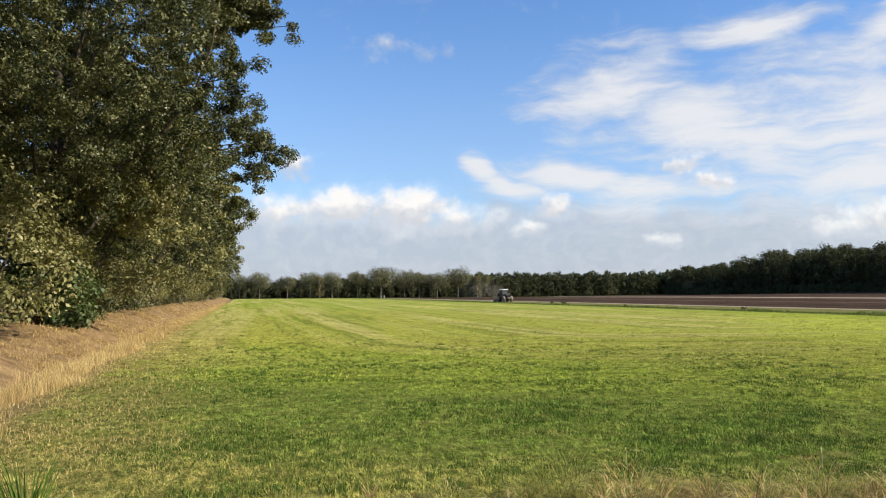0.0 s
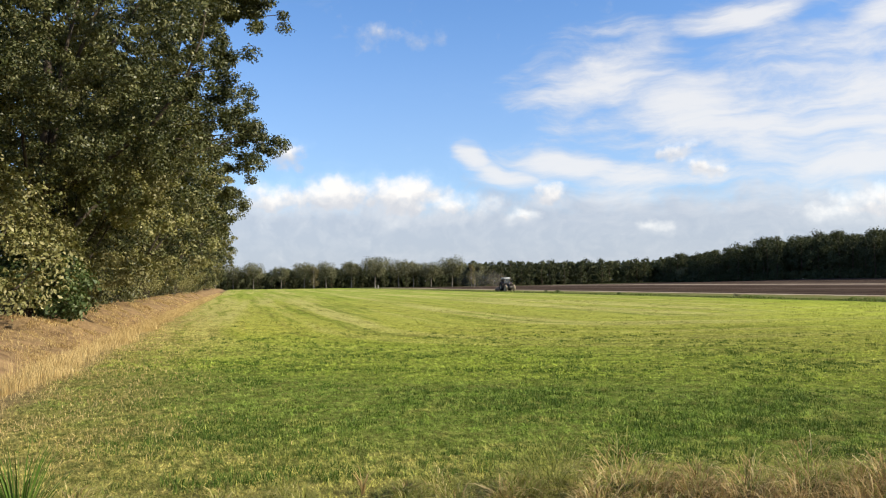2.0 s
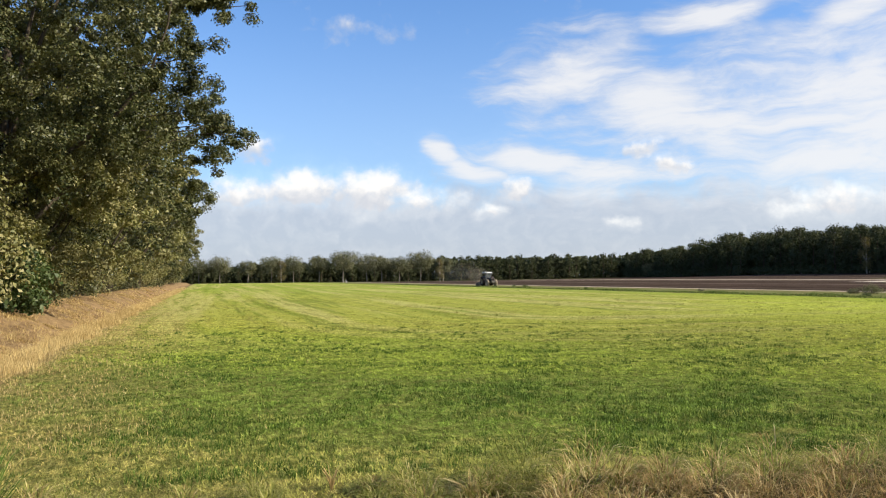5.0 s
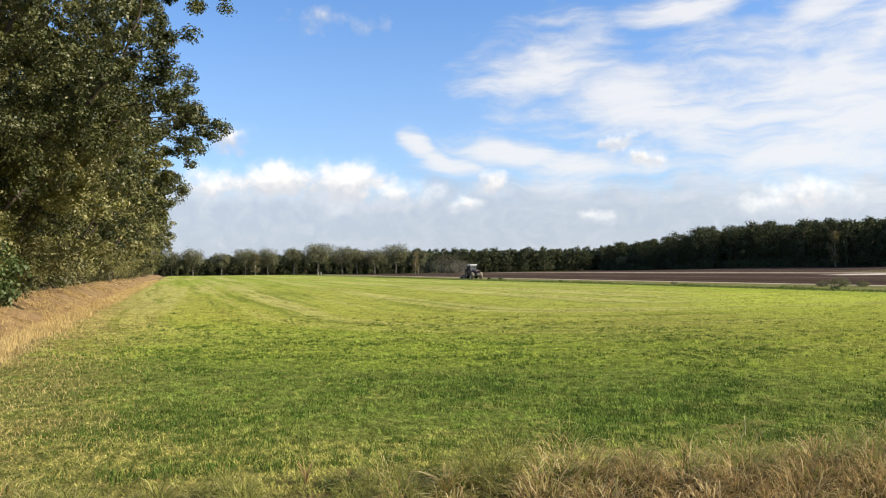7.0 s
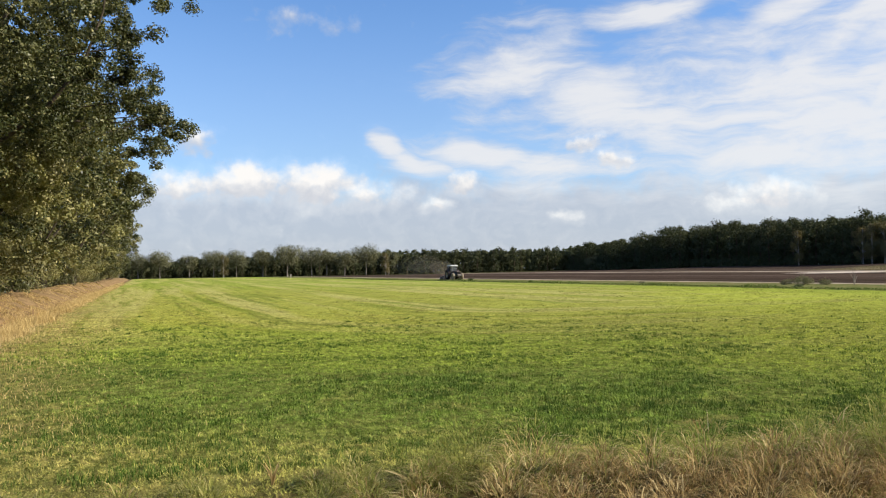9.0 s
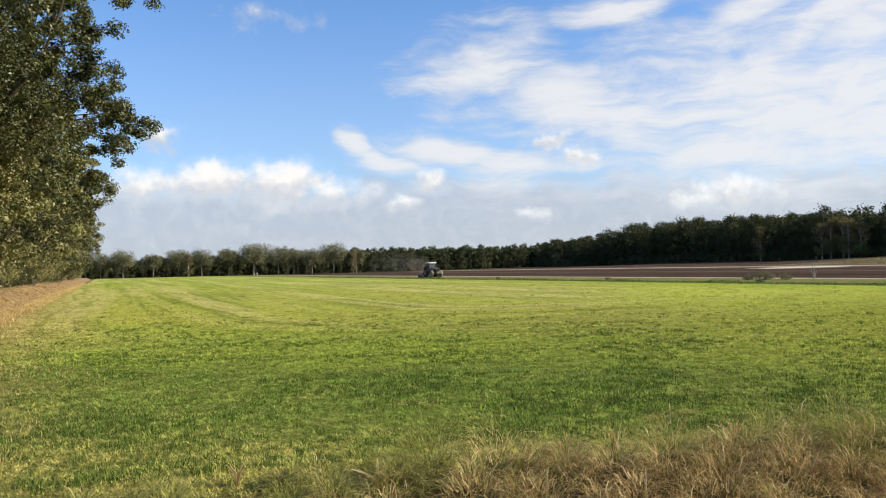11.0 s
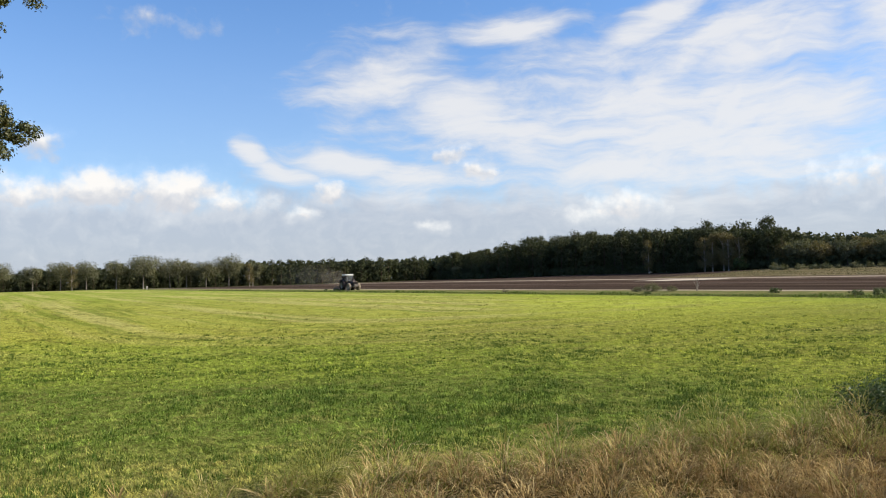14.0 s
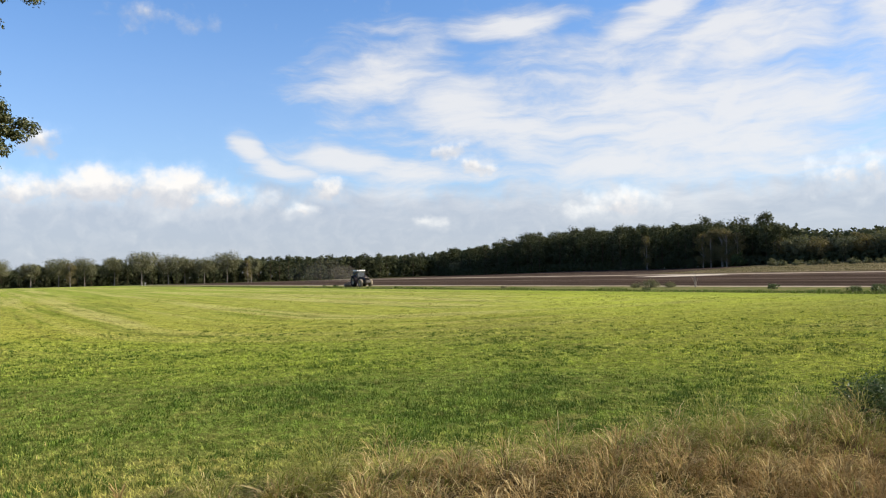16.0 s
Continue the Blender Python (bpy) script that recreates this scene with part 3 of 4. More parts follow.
def round_tree(name, seed, height, radius, clear, leaf, per, leaf_mat, bark, label, group, trunk_r=0.25):
    """A broad tree seen from afar: bare trunk, forked limbs, a dome of rounded leafy lobes."""
    rng = np.random.default_rng(seed)
    tree = new(name)
    line = bent_line(rng, (0, 0, -0.4), (rng.normal(0, 0.3), rng.normal(0, 0.3), height * 0.8), 6, 0.25)
    v, f = tube_arrays(line, np.linspace(trunk_r, trunk_r * 0.3, 6), 7)
    part_np("trunk", v, f, bark, tree, smooth=True)
    depth = height - clear
    lobes = [(0.0, 0.0, height - depth * 0.36)]
    for ring_r, count, level in ((0.55, 5, 0.42), (0.62, 6, 0.62), (0.3, 4, 0.66)):
        turn = rng.uniform(0, 6.28)
        for i in range(count):
            a = turn + 6.283 * i / count + rng.normal(0, 0.2)
            r = radius * ring_r * rng.uniform(0.8, 1.15)
            lobes.append((math.cos(a) * r, math.sin(a) * r, height - depth * (level + rng.normal(0, 0.06))))
    lobes = np.array(lobes)
    size = radius * rng.uniform(0.36, 0.50, len(lobes))
    v, f = clump_leaves(rng, lobes, size, per, leaf, 0.85)
    part_np("crown", v, f, leaf_mat, tree)
    for e in lobes[1:7]:
        v, f = tube_arrays(bent_line(rng, line[3], e, 4, 0.3), np.linspace(trunk_r * 0.4, 0.03, 4), 5)
        part_np("limb", v, f, bark, tree)
    return tagged(tree, label, "tree", group)


def bush(name, seed, width, height, leaf_mat, leaf, clumps, per, label, category="shrub", group=""):
    """A shrub: several stems and a ragged leafy mass down to the ground."""
    rng = np.random.default_rng(seed)
    thing = new(name)
    pts = []
    while len(pts) < clumps:
        p = rng.uniform(-1, 1, 3)
        if p[0] ** 2 + p[1] ** 2 + p[2] ** 2 * 0.9 < 1 and p[2] > -0.95:
            pts.append((p[0] * width / 2, p[1] * width / 2, (p[2] + 1) / 2 * height))
    pts = np.array(pts)
    v, f = clump_leaves(rng, pts, rng.uniform(0.10, 0.22, len(pts)) * width, per, leaf, 0.9)
    v[:, 2] = np.maximum(v[:, 2], -0.05)
    part_np("foliage", v, f, leaf_mat, thing)
    stems = [tube_arrays(bent_line(rng, (rng.normal(0, 0.1), rng.normal(0, 0.1), -0.2), pts[i], 5, 0.08), np.linspace(0.05, 0.012, 5), 5) for i in range(min(6, clumps))]
    v, f = join(stems)
    part_np("stem", v, f, OAK_BARK, thing)
    return tagged(thing, label, category, group)


def pine_tree(name, seed, height, label, group):
    """A Scots pine of a closed wood: straight trunk, uneven crown pads, boughs down into the shade."""
    rng = np.random.default_rng(seed)
    tree = new(name)
    line = bent_line(rng, (0, 0, -0.4), (rng.normal(0, 0.5), rng.normal(0, 0.5), height * 0.93), 6, 0.3)
    v, f = tube_arrays(line, np.linspace(0.24, 0.05, 6), 6)
    part_np("trunk", v, f, PINE_BARK, tree, smooth=True)
    n = 42
    z = height * (0.97 - 0.92 * rng.uniform(0, 1, n) ** 1.15)
    spread = 0.9 + 3.6 * np.sqrt(np.clip(1.0 - z / height, 0, 0.55))
    a, r = rng.uniform(0, 2 * math.pi, n), np.sqrt(rng.uniform(0.02, 1, n))
    pts = np.stack([np.cos(a) * r * spread, np.sin(a) * r * spread, z], 1)
    v, f = clump_leaves(rng, pts, rng.uniform(1.0, 1.9, n), 32, 0.62, 0.85, 0.7)
    v[:, 2] = np.maximum(v[:, 2], 0.0)
    part_np("crown", v, f, PINE_LEAF, tree)
    return tagged(tree, label, "pine tree", group)


def place(ob, x, y, turn=0.0, size=1.0, sink=0.0):
    ob.matrix_basis = Matrix.LocRotScale((x, y, float(land(x, y)) - sink), Euler((0, 0, turn)), (size, size, size))
    return ob


def again(ob, x, y, turn, size):
    """Another one like ob, at its own place and size."""
    c = copy_thing(ob, pose(0, 0, 0))
    return place(c, x, y, turn, size)


def tree_row():
    rng = np.random.default_rng(5)
    label = "tall oak with dense olive-green autumn leaves in the field-edge row"
    row = "oaks along the meadow"
    kinds = [
        broad_tree("oak_tree", 11, 20.0, 9.2, 4.2, 46, 21, 150, 0.125, OAK_LEAF, OAK_BARK, label, group=row, trunk_r=0.36, limbs=34, puff=0.52,
                   extra=((7.6, 0.2, 13.0), (8.4, 0.4, 13.3), (9.0, 0.4, 13.2), (9.5, 0.4, 12.9), (8.0, -0.6, 14.0), (7.6, 0.0, 15.0), (7.2, 0.3, 11.2), (7.4, -0.8, 10.2), (6.6, 0.2, 12.0), (6.4, -0.6, 13.8), (7.4, 0.4, 8.9), (8.0, 0.6, 8.4), (8.6, 0.7, 8.0), (9.1, 0.8, 7.7), (9.6, 0.9, 7.3), (8.2, 1.0, 6.4), (7.8, 1.2, 5.2), (8.0, 0.3, 13.1), (8.7, 0.4, 13.3), (7.2, 0.3, 13.2), (6.8, 0.0, 13.6), (6.6, 0.3, 14.9), (6.9, -0.4, 16.2), (7.0, 0.0, 12.3), (7.3, 0.3, 14.2), (6.8, 0.2, 10.0), (6.7, 0.0, 9.2), (6.5, 0.8, 17.4), (7.2, -0.2, 11.0))),
        broad_tree("oak_tree", 12, 18.5, 7.8, 3.0, 38, 17, 110, 0.150, OAK_LEAF, OAK_BARK, label, group=row, trunk_r=0.32, limbs=12, puff=0.55),
        broad_tree("oak_tree", 13, 18.0, 7.4, 4.5, 40, 20, 150, 0.115, OAK_LEAF, OAK_BARK, label, group=row, trunk_r=0.3, limbs=12, puff=0.55),
    ]
    far = [
        broad_tree("oak_tree", 14, 18.5, 8.0, 2.0, 36, 6, 80, 0.32, OAK_LEAF, OAK_BARK, label, group=row, trunk_r=0.32, limbs=8),
        broad_tree("oak_tree", 15, 17.5, 7.6, 2.0, 36, 6, 80, 0.32, GOLD_LEAF, OAK_BARK, "oak with yellowing autumn leaves in the field-edge row", group=row, trunk_r=0.3, limbs=8),
    ]
    place(kinds[0], -7.65, 33.0), place(kinds[1], -8.2, 44.0, 2.0), place(kinds[2], -9.6, 24.5, 1.0)
    place(far[0], -8.6, 96.0, 2.0), place(far[1], -8.8, 83.0, 1.0)
    for y, k, size in ((56.0, far[1], 1.0), (69.0, far[0], 1.0)):
        again(k, -8.7 + rng.normal(0, 0.2), y, rng.uniform(0, 6.28), size)
    for y, k, size in ((111.0, 0, 1.0), (128.0, 1, 1.0), (147.0, 0, 0.95), (170.0, 1, 0.95), (196.0, 0, 0.9), (226.0, 1, 0.9), (260.0, 0, 0.85)):
        again(far[k], -8.8 + rng.normal(0, 0.3), y, rng.uniform(0, 6.28), size)
    # added tree: its gold leaves stand for the oak's sunlit lower boughs
    gold_tree = broad_tree("field_maple", 16, 12.5, 4.6, 0.8, 30, 16, 130, 0.125, GOLD_LEAF, OAK_BARK, "small gold-leaved tree added for the oak's sunlit, yellower lower boughs", limbs=8, trunk_r=0.14, puff=0.8)
    place(gold_tree, -7.0, 36.0, 0.7)
    # brushwood below the crowns
    scrub = [
        bush("hedge_shrub", 21, 5.0, 5.8, GOLD_LEAF, 0.165, 56, 115, "tall hedge shrub with yellow-brown autumn leaves under the oaks", group="scrub under the oaks"),
        bush("hedge_shrub", 22, 4.6, 6.4, OAK_LEAF, 0.18, 52, 95, "tall hedge shrub with dull green leaves under the oaks", group="scrub under the oaks"),
    ]
    place(scrub[0], -8.35, 28.0, 0.4, 1.05), place(scrub[1], -8.6, 37.5, 1.0)
    for i, y in enumerate((32.5, 42.0, 46.5, 51.0, 55.5, 60.0, 64.5, 74.5, 80.0, 86.0, 92.0, 98.0, 105.0, 113.0, 122.0, 132.0, 144.0, 158.0, 174.0, 194.0, 218.0, 245.0)):
        again(scrub[(i * 7 // 3) % 2], -8.4 + rng.normal(0, 0.4), y, rng.uniform(0, 6.28), rng.uniform(0.8, 1.15))
    again(scrub[1], -7.3, 38.5, 2.6, 0.85), again(scrub[0], -7.6, 34.5, 1.1, 0.7)
    green = bush("elder_shrub", 23, 2.6, 2.5, GREEN_LEAF, 0.17, 34, 120, "fresh green rounded shrub on the dry bank")
    place(green, -6.95, 32.5, 0.0, 1.15)


tree_row()


def thicket(name, seed, x0, x1, y0, y1, height, count, size, material, label):
    """The closed inside of a wood, too thick to count: leaves from the ground to below the tops."""
    rng = np.random.default_rng(seed)
    x, y = rng.uniform(x0, x1, count), rng.uniform(y0, y1, count)
    top = np.array([height(a, b) for a, b in zip(x, y)])
    lump = 0.86 + 0.14 * np.sin(x * 0.9 + y * 0.7) * np.sin(y * 0.53 + 1.1 * np.sin(x * 0.31))
    z = land(x, y) + rng.uniform(0, 1, count) ** 0.85 * top * lump
    pos = np.stack([x, y, z], 1)
    v, f = leaf_arrays(rng, pos, np.tile((-0.6, -0.5, 0.5), (count, 1)), size, 0.75)
    tagged(part_np(name, v, f, material), label, "woodland", kind="stuff")


def wood_height(y):
    return float(np.interp(y, (60, 142, 152, 180, 246, 280, 300, 420), (9.4, 9.6, 12.4, 15.0, 16.3, 16.2, 13.4, 12.8)))


def far_woods():
    rng = np.random.default_rng(8)
    group = "pines of the dark wood"
    label = "dark Scots pine with uneven crown at the wood edge"
    pines = [pine_tree("pine_tree", 31 + i, 16.0, label, group) for i in range(5)]
    broad = [round_tree("wood_edge_tree", 51 + i, 10.0, 3.7, 1.0, 0.5, 110, m, OAK_BARK, lab, "leafy trees of the wood edge", 0.2)
             for i, (m, lab) in enumerate(((FAR_LEAF, "olive-green leafy tree at the wood edge"), (BROWN_LEAF, "brownish autumn tree at the wood edge"), (FAR_LEAF, "olive-green leafy tree at the wood edge")))]
    i = j = 0
    for row in range(3):
        y = 60.0 + row
        while y < 350:
            x = 206 + row * 5.0 + rng.normal(0, 1.2)
            if y < 148 or (row == 0 and y > 165 and rng.uniform() < 0.06):
                size = wood_height(y) / 10.0 * rng.uniform(0.85, 1.1) * (0.6 if y > 150 else 1)
                place(broad[j], x, y, 0, size) if j < 3 else again(broad[j % 3], x, y, rng.uniform(0, 6.28), size)
                j += 1
            else:
                size = wood_height(y) / 16.0 * rng.uniform(0.86, 1.06)
                place(pines[i], x, y, 0, size) if i < 5 else again(pines[i % 5], x, y, rng.uniform(0, 6.28), size)
                i += 1
            y += rng.uniform(3.6, 6.2)
    for y, h in ((177.0, 16.6), (163.0, 15.4), (154.5, 15.8)):
        again(pines[int(y) % 5], 210.0, y, y, h / 16.0)
    # avenue of oaks along the far end
    oaks = [round_tree("avenue_tree", 41 + k, h, r, 3.4, 0.52, 300, FAR_LEAF, GREY_BARK, "round-crowned autumn tree in the far avenue", "trees of the far avenue", 0.27) for k, (h, r) in enumerate(((15.6, 6.8), (13.0, 5.0), (14.6, 7.2)))]
    x, k = -46.0, 0
    while x < 112:
        y = 343 + rng.normal(0, 2)
        size = rng.uniform(0.82, 1.10) * (0.85 if x < 30 else 1.0)
        place(oaks[k], x, y, 0, size) if k < 3 else again(oaks[k % 3], x, y, rng.uniform(0, 6.28), size)
        x, k = x + rng.uniform(6.5, 12.0), k + 1
    # wood behind the avenue, up to the pines
    x = -80.0
    while x < 205:
        again(pines[i % 5], x, 359 + rng.normal(0, 2), rng.uniform(0, 6.28), rng.uniform(0.68, 0.80) * (0.66 if x < 20 else 0.74 if x < 105 else 1))
        x, i = x + rng.uniform(4.0, 6.5), i + 1
    thicket("wood_interior", 61, 210, 226, 55, 362, lambda a, b: wood_height(b) * 1.0, 46000, 1.3, PINE_LEAF, "dark closed interior of the pine wood")
    thicket("undergrowth", 63, 204, 211, 55, 350, lambda a, b: 3.2, 15000, 0.8, PINE_LEAF, "low dark undergrowth along the wood edge")
    thicket("far_wood_interior", 62, -130, 226, 360, 376, lambda a, b: 7.4 if a < 20 else 9.2 if a < 105 else 11.8, 30000, 1.7, PINE_LEAF, "dark closed wood behind the far avenue")


far_woods()


# ---- grasses ----
def blades(rng, x, y, height, width, lean, segments=1):
    """Upright tapered blades: triangles (segments 1) or bent strips of two quads."""
    n = len(x)
    z = land(x, y) - 0.01
    b = rng.uniform(0, 2 * math.pi, n)
    a = b + math.pi / 2 + rng.normal(0, 0.4, n)
    side = np.stack([np.cos(a), np.sin(a), np.zeros(n)], 1) * (width / 2)[:, None]
    tilt = np.stack([np.cos(b), np.sin(b), np.zeros(n)], 1) * (lean * height * rng.uniform(0.2, 1.3, n))[:, None]
    base = np.stack([x, y, z], 1)
    up = np.zeros((n, 3))
    up[:, 2] = height
    if segments == 1:
        verts = np.stack([base - side, base + side, base + up + tilt], 1)
        return verts.reshape(-1, 3), np.arange(3 * n).reshape(n, 3)
    mid = base + up * 0.62 + tilt * 0.35
    tip = base + up * np.sqrt(np.clip(1 - (lean * 0.6) ** 2, 0.2, 1))[:, None] + tilt
    verts = np.stack([base - side, base + side, mid + side * 0.75, mid - side * 0.75, tip + side * 0.12, tip - side * 0.12], 1)
    i = 6 * np.arange(n)
    faces = np.stack([np.stack([i, i + 1, i + 2, i + 3], 1), np.stack([i + 3, i + 2, i + 4, i + 5], 1)], 1).reshape(-1, 4)
    return verts.reshape(-1, 3), faces


def arched(rng, x, y, height, width, bearing, droop, rise=0.0):
    """Long blades in three quads that rise and bend over towards their bearing."""
    n = len(x)
    base = np.stack([x, y, land(x, y) - 0.02 + rise], 1)
    way = np.stack([np.cos(bearing), np.sin(bearing), np.zeros(n)], 1)
    a = bearing + math.pi / 2 + rng.normal(0, 0.5, n)
    side = np.stack([np.cos(a), np.sin(a), np.zeros(n)], 1) * (width / 2)[:, None]
    rows = []
    for s, w in ((0, 1), (0.45, 0.9), (0.8, 0.6), (1.0, 0.1)):
        z = height * (s - 0.42 * droop * s ** 2.6)
        c = base + way * (height * droop * 0.75 * s ** 1.8)[:, None] + np.stack([0 * z, 0 * z, z], 1)
        rows += [c - side * w, c + side * w]
    verts = np.stack(rows, 1)
    i = 8 * np.arange(n)
    faces = np.stack([np.stack([i + k, i + k + 1, i + k + 3, i + k + 2], 1) for k in (0, 2, 4)], 1).reshape(-1, 4)
    return verts.reshape(-1, 3), faces


def fan(rng, n, near, far, left, right):
    """Places spread so that nearer ground carries more of them."""
    d = near * (far / near) ** rng.uniform(0, 1, n)
    a = np.radians(rng.uniform(left, right, n))
    return d * np.sin(a), d * np.cos(a), d


def grasses():
    rng = np.random.default_rng(3)
    # meadow: tufts of a few short blades each, some rank, some cropped
    x, y, d = fan(rng, 74000, 6.0, 110.0, -24, 64)
    chance = rng.uniform(0, 1, len(x))
    keep = (x > -3.4 + rng.normal(0, 0.4, len(x))) & (y > 6.3 - 0.12 * np.clip(x, 0, 12)) & (x < 44.8) & (chance > lift(d, 34, 125))
    chance = rng.uniform(0, 1, len(x))
    keep &= (chance > 0.5 * lift(x + 0.05 * y, 1.6, -2.0)) & (chance < 0.72 + 0.45 * np.sin(x * 0.7 + 2 * np.sin(y * 0.33)) * np.sin(y * 0.55))
    gap = np.sin(x * 5.1 + 1.7 * np.sin(y * 3.3)) * np.sin(y * 4.3 + 1.3 * np.sin(x * 2.9))
    keep &= (gap > -0.35) | (rng.uniform(0, 1, len(x)) < lift(d, 14, 34))
    x, y, d = x[keep], y[keep], d[keep]
    rank = 0.55 + 1.6 * rng.uniform(0, 1, len(x)) ** 5
    x, y, d, rank = (np.repeat(k, 11) for k in (x, y, d, rank))
    n = len(x)
    x, y = x + rng.normal(0, 1, n) * (0.022 + 0.0020 * d), y + rng.normal(0, 1, n) * (0.022 + 0.0020 * d)
    h = rng.uniform(0.018, 0.055, n) * rank * (0.95 + 0.3 * np.sin(x * 1.3 + np.sin(y)) * np.sin(y * 0.9))
    v, f = blades(rng, x, y, h, 0.0045 + 0.0007 * d, rng.uniform(0.7, 2.4, n))
    tagged(part_np("meadow_grass", v, f, FIELD_BLADE), "short green meadow grass with yellowed blades", "grass", kind="stuff")
    # darker rank tufts, gathered in drifts, that stand above the cropped grass
    x, y, d = fan(rng, 34000, 7.0, 46.0, -14, 64)
    drift = np.sin(x * 0.9 + 2.1 * np.sin(y * 0.41)) * np.sin(y * 1.15 + 1.7 * np.sin(x * 0.37)) + 0.6 * np.sin(x * 2.3 + y * 1.1) * np.sin(y * 2.9 - x * 0.8)
    keep = (x > -1.2 + rng.normal(0, 0.8, len(x))) & (y > 7.0 - 0.12 * np.clip(x, 0, 12)) & (x < 44.5) & (drift > rng.normal(0.65, 0.80, len(x))) & (rng.uniform(0, 1, len(x)) > lift(y + 0.6 * x, 16, 38))
    x, y, d = x[keep], y[keep], d[keep]
    size = rng.uniform(0.5, 1.3, len(x))
    x, y, d, size = (np.repeat(k, 16) for k in (x, y, d, size))
    n = len(x)
    x, y = x + rng.normal(0, 0.045, n) * size, y + rng.normal(0, 0.07, n) * size
    v, f = blades(rng, x, y, rng.uniform(0.025, 0.075, n) * size, 0.006 + 0.0006 * d, rng.uniform(0.2, 1.1, n))
    tagged(part_np("rank_tufts", v, f, CLOVER_BLADE), "dark green rank tufts of clover and grass in the meadow", "grass", kind="stuff")
    x, y, d = fan(rng, 210000, 6.0, 42.0, -20, 64)
    keep = (x > -3.2) & (y > 6.2 - 0.12 * np.clip(x, 0, 12)) & (rng.uniform(0, 1, len(x)) > lift(d, 18, 42))
    x, y, d = x[keep], y[keep], d[keep]
    v, f = blades(rng, x, y, rng.uniform(0.012, 0.045, len(x)), 0.006 + 0.0009 * d, rng.uniform(0.8, 2.4, len(x)))
    tagged(part_np("meadow_sward", v, f, FIELD_BLADE), "close-cropped green sward with pale dry tips", "grass", kind="stuff")
    # long grass on the ditch bank: matted tussocks with arching blades on every side
    many = 1900
    tx, ty = rng.uniform(-4, 14, many), rng.uniform(2.6, 7.6, many)
    tx[:900], ty[:900] = rng.uniform(2.5, 12, 900), rng.uniform(2.4, 5.8, 900)
    top = 6.45 - 0.21 * np.clip(tx, 0, 10)
    bulk = rng.uniform(0.5, 1.5, many)
    chosen, spots = [], []
    for k in range(many):
        by_shrub = (tx[k] - 9.3) ** 2 + (ty[k] - 4.85) ** 2 < 0.75
        if ty[k] < top[k] + rng.normal(0, 0.22) and not by_shrub and all((tx[k] - a) ** 2 + (ty[k] - b) ** 2 > (0.155 * (bulk[k] + c)) ** 2 for a, b, c in spots):
            chosen.append(k)
            spots.append((tx[k], ty[k], bulk[k]))
    tx, ty, top, bulk = tx[chosen], ty[chosen], top[chosen], bulk[chosen]
    grow = (0.42 + 0.58 * lift(tx, 0.2, 4.0)) * bulk
    per = 440
    x0, y0, g = (np.repeat(k, per) for k in (tx, ty, grow))
    n = len(x0)
    spin, out = rng.uniform(0, 6.28, n), np.sqrt(rng.uniform(0, 1, n))
    wide = 0.07 + 0.22 * g
    x, y = x0 + np.cos(spin) * out * wide, y0 + np.sin(spin) * out * wide * 0.8
    rise = 0.40 * g * (1 - out ** 2) * rng.uniform(0.1, 1.0, n) ** 0.7
    bearing = spin + rng.normal(0, 0.8, n)
    h = rng.uniform(0.08, 0.27, n) * (0.45 + 0.5 * g)
    v, f = arched(rng, x, y, h, rng.uniform(0.0035, 0.008, n), bearing, 0.95 + 1.25 * rng.uniform(0, 1, n), rise)
    dry = np.repeat(np.clip(lift(tx, 0.8, 4.0) * 0.95 * lift(ty - top, 0.15, -0.6) + 0.13 + rng.normal(0, 0.16, len(tx)), 0, 1), per)
    pick = np.repeat(rng.uniform(0, 1, n) < dry, 3)
    tagged(part_np("dead_verge_grass", v, f[pick], DRY_BLADE), "long arching brown dead grass on the ditch bank", "grass", kind="stuff")
    tagged(part_np("verge_grass", v, f[~pick], GREEN_TUFT), "rough green and yellowed grass on the ditch bank", "grass", kind="stuff")
    # straw-coloured fringe below the trees
    n = 62000
    y = 9 * (170 / 9) ** rng.uniform(0, 1, n)
    x = -4.05 + rng.normal(0, 0.36, n) + 0.3 * np.sin(y * 0.8)
    h = rng.uniform(0.05, 0.36, n) * (0.8 + 0.35 * np.sin(y * 1.7 + np.sin(y * 0.6))) * (1 - 0.6 * lift(x, -3.6, -2.6))
    v, f = blades(rng, x, y, h, 0.003 + 0.0003 * y, rng.uniform(0.1, 0.9, n), 2)
    tagged(part_np("straw_grass", v, f, STRAW_BLADE), "tall bleached straw-coloured grass beside the bank", "grass", kind="stuff")
    n = 26000
    y = 8 * (90 / 8) ** rng.uniform(0, 1, n)
    x = -3.6 + np.abs(rng.normal(0, 1.7, n)) - 0.045 * y
    keep = np.sin(x * 2.3 + 1.5 * np.sin(y * 0.9)) * np.sin(y * 1.1 + np.sin(x * 1.9)) > rng.uniform(-0.9, 0.5, n)
    x, y = x[keep], y[keep]
    v, f = blades(rng, x, y, rng.uniform(0.03, 0.10, len(x)), 0.003 + 0.0004 * y, rng.uniform(0.6, 1.9, len(x)), 2)
    tagged(part_np("margin_grass", v, f, STRAW_BLADE), "thin bleached grass scattered over the meadow's dry margin", "grass", kind="stuff")
    # withered tussocks on the bank itself
    ty = 9 * (130 / 9) ** rng.uniform(0, 1, 1500)
    tx = rng.uniform(-8.6, -4.4, 1500)
    keep = np.sin(tx * 1.9 + ty * 0.45) + 0.8 * np.sin(ty * 0.83) > rng.uniform(-1.4, 0.7, 1500)
    tx, ty = (np.repeat(k[keep], 52) for k in (tx, ty))
    n = len(tx)
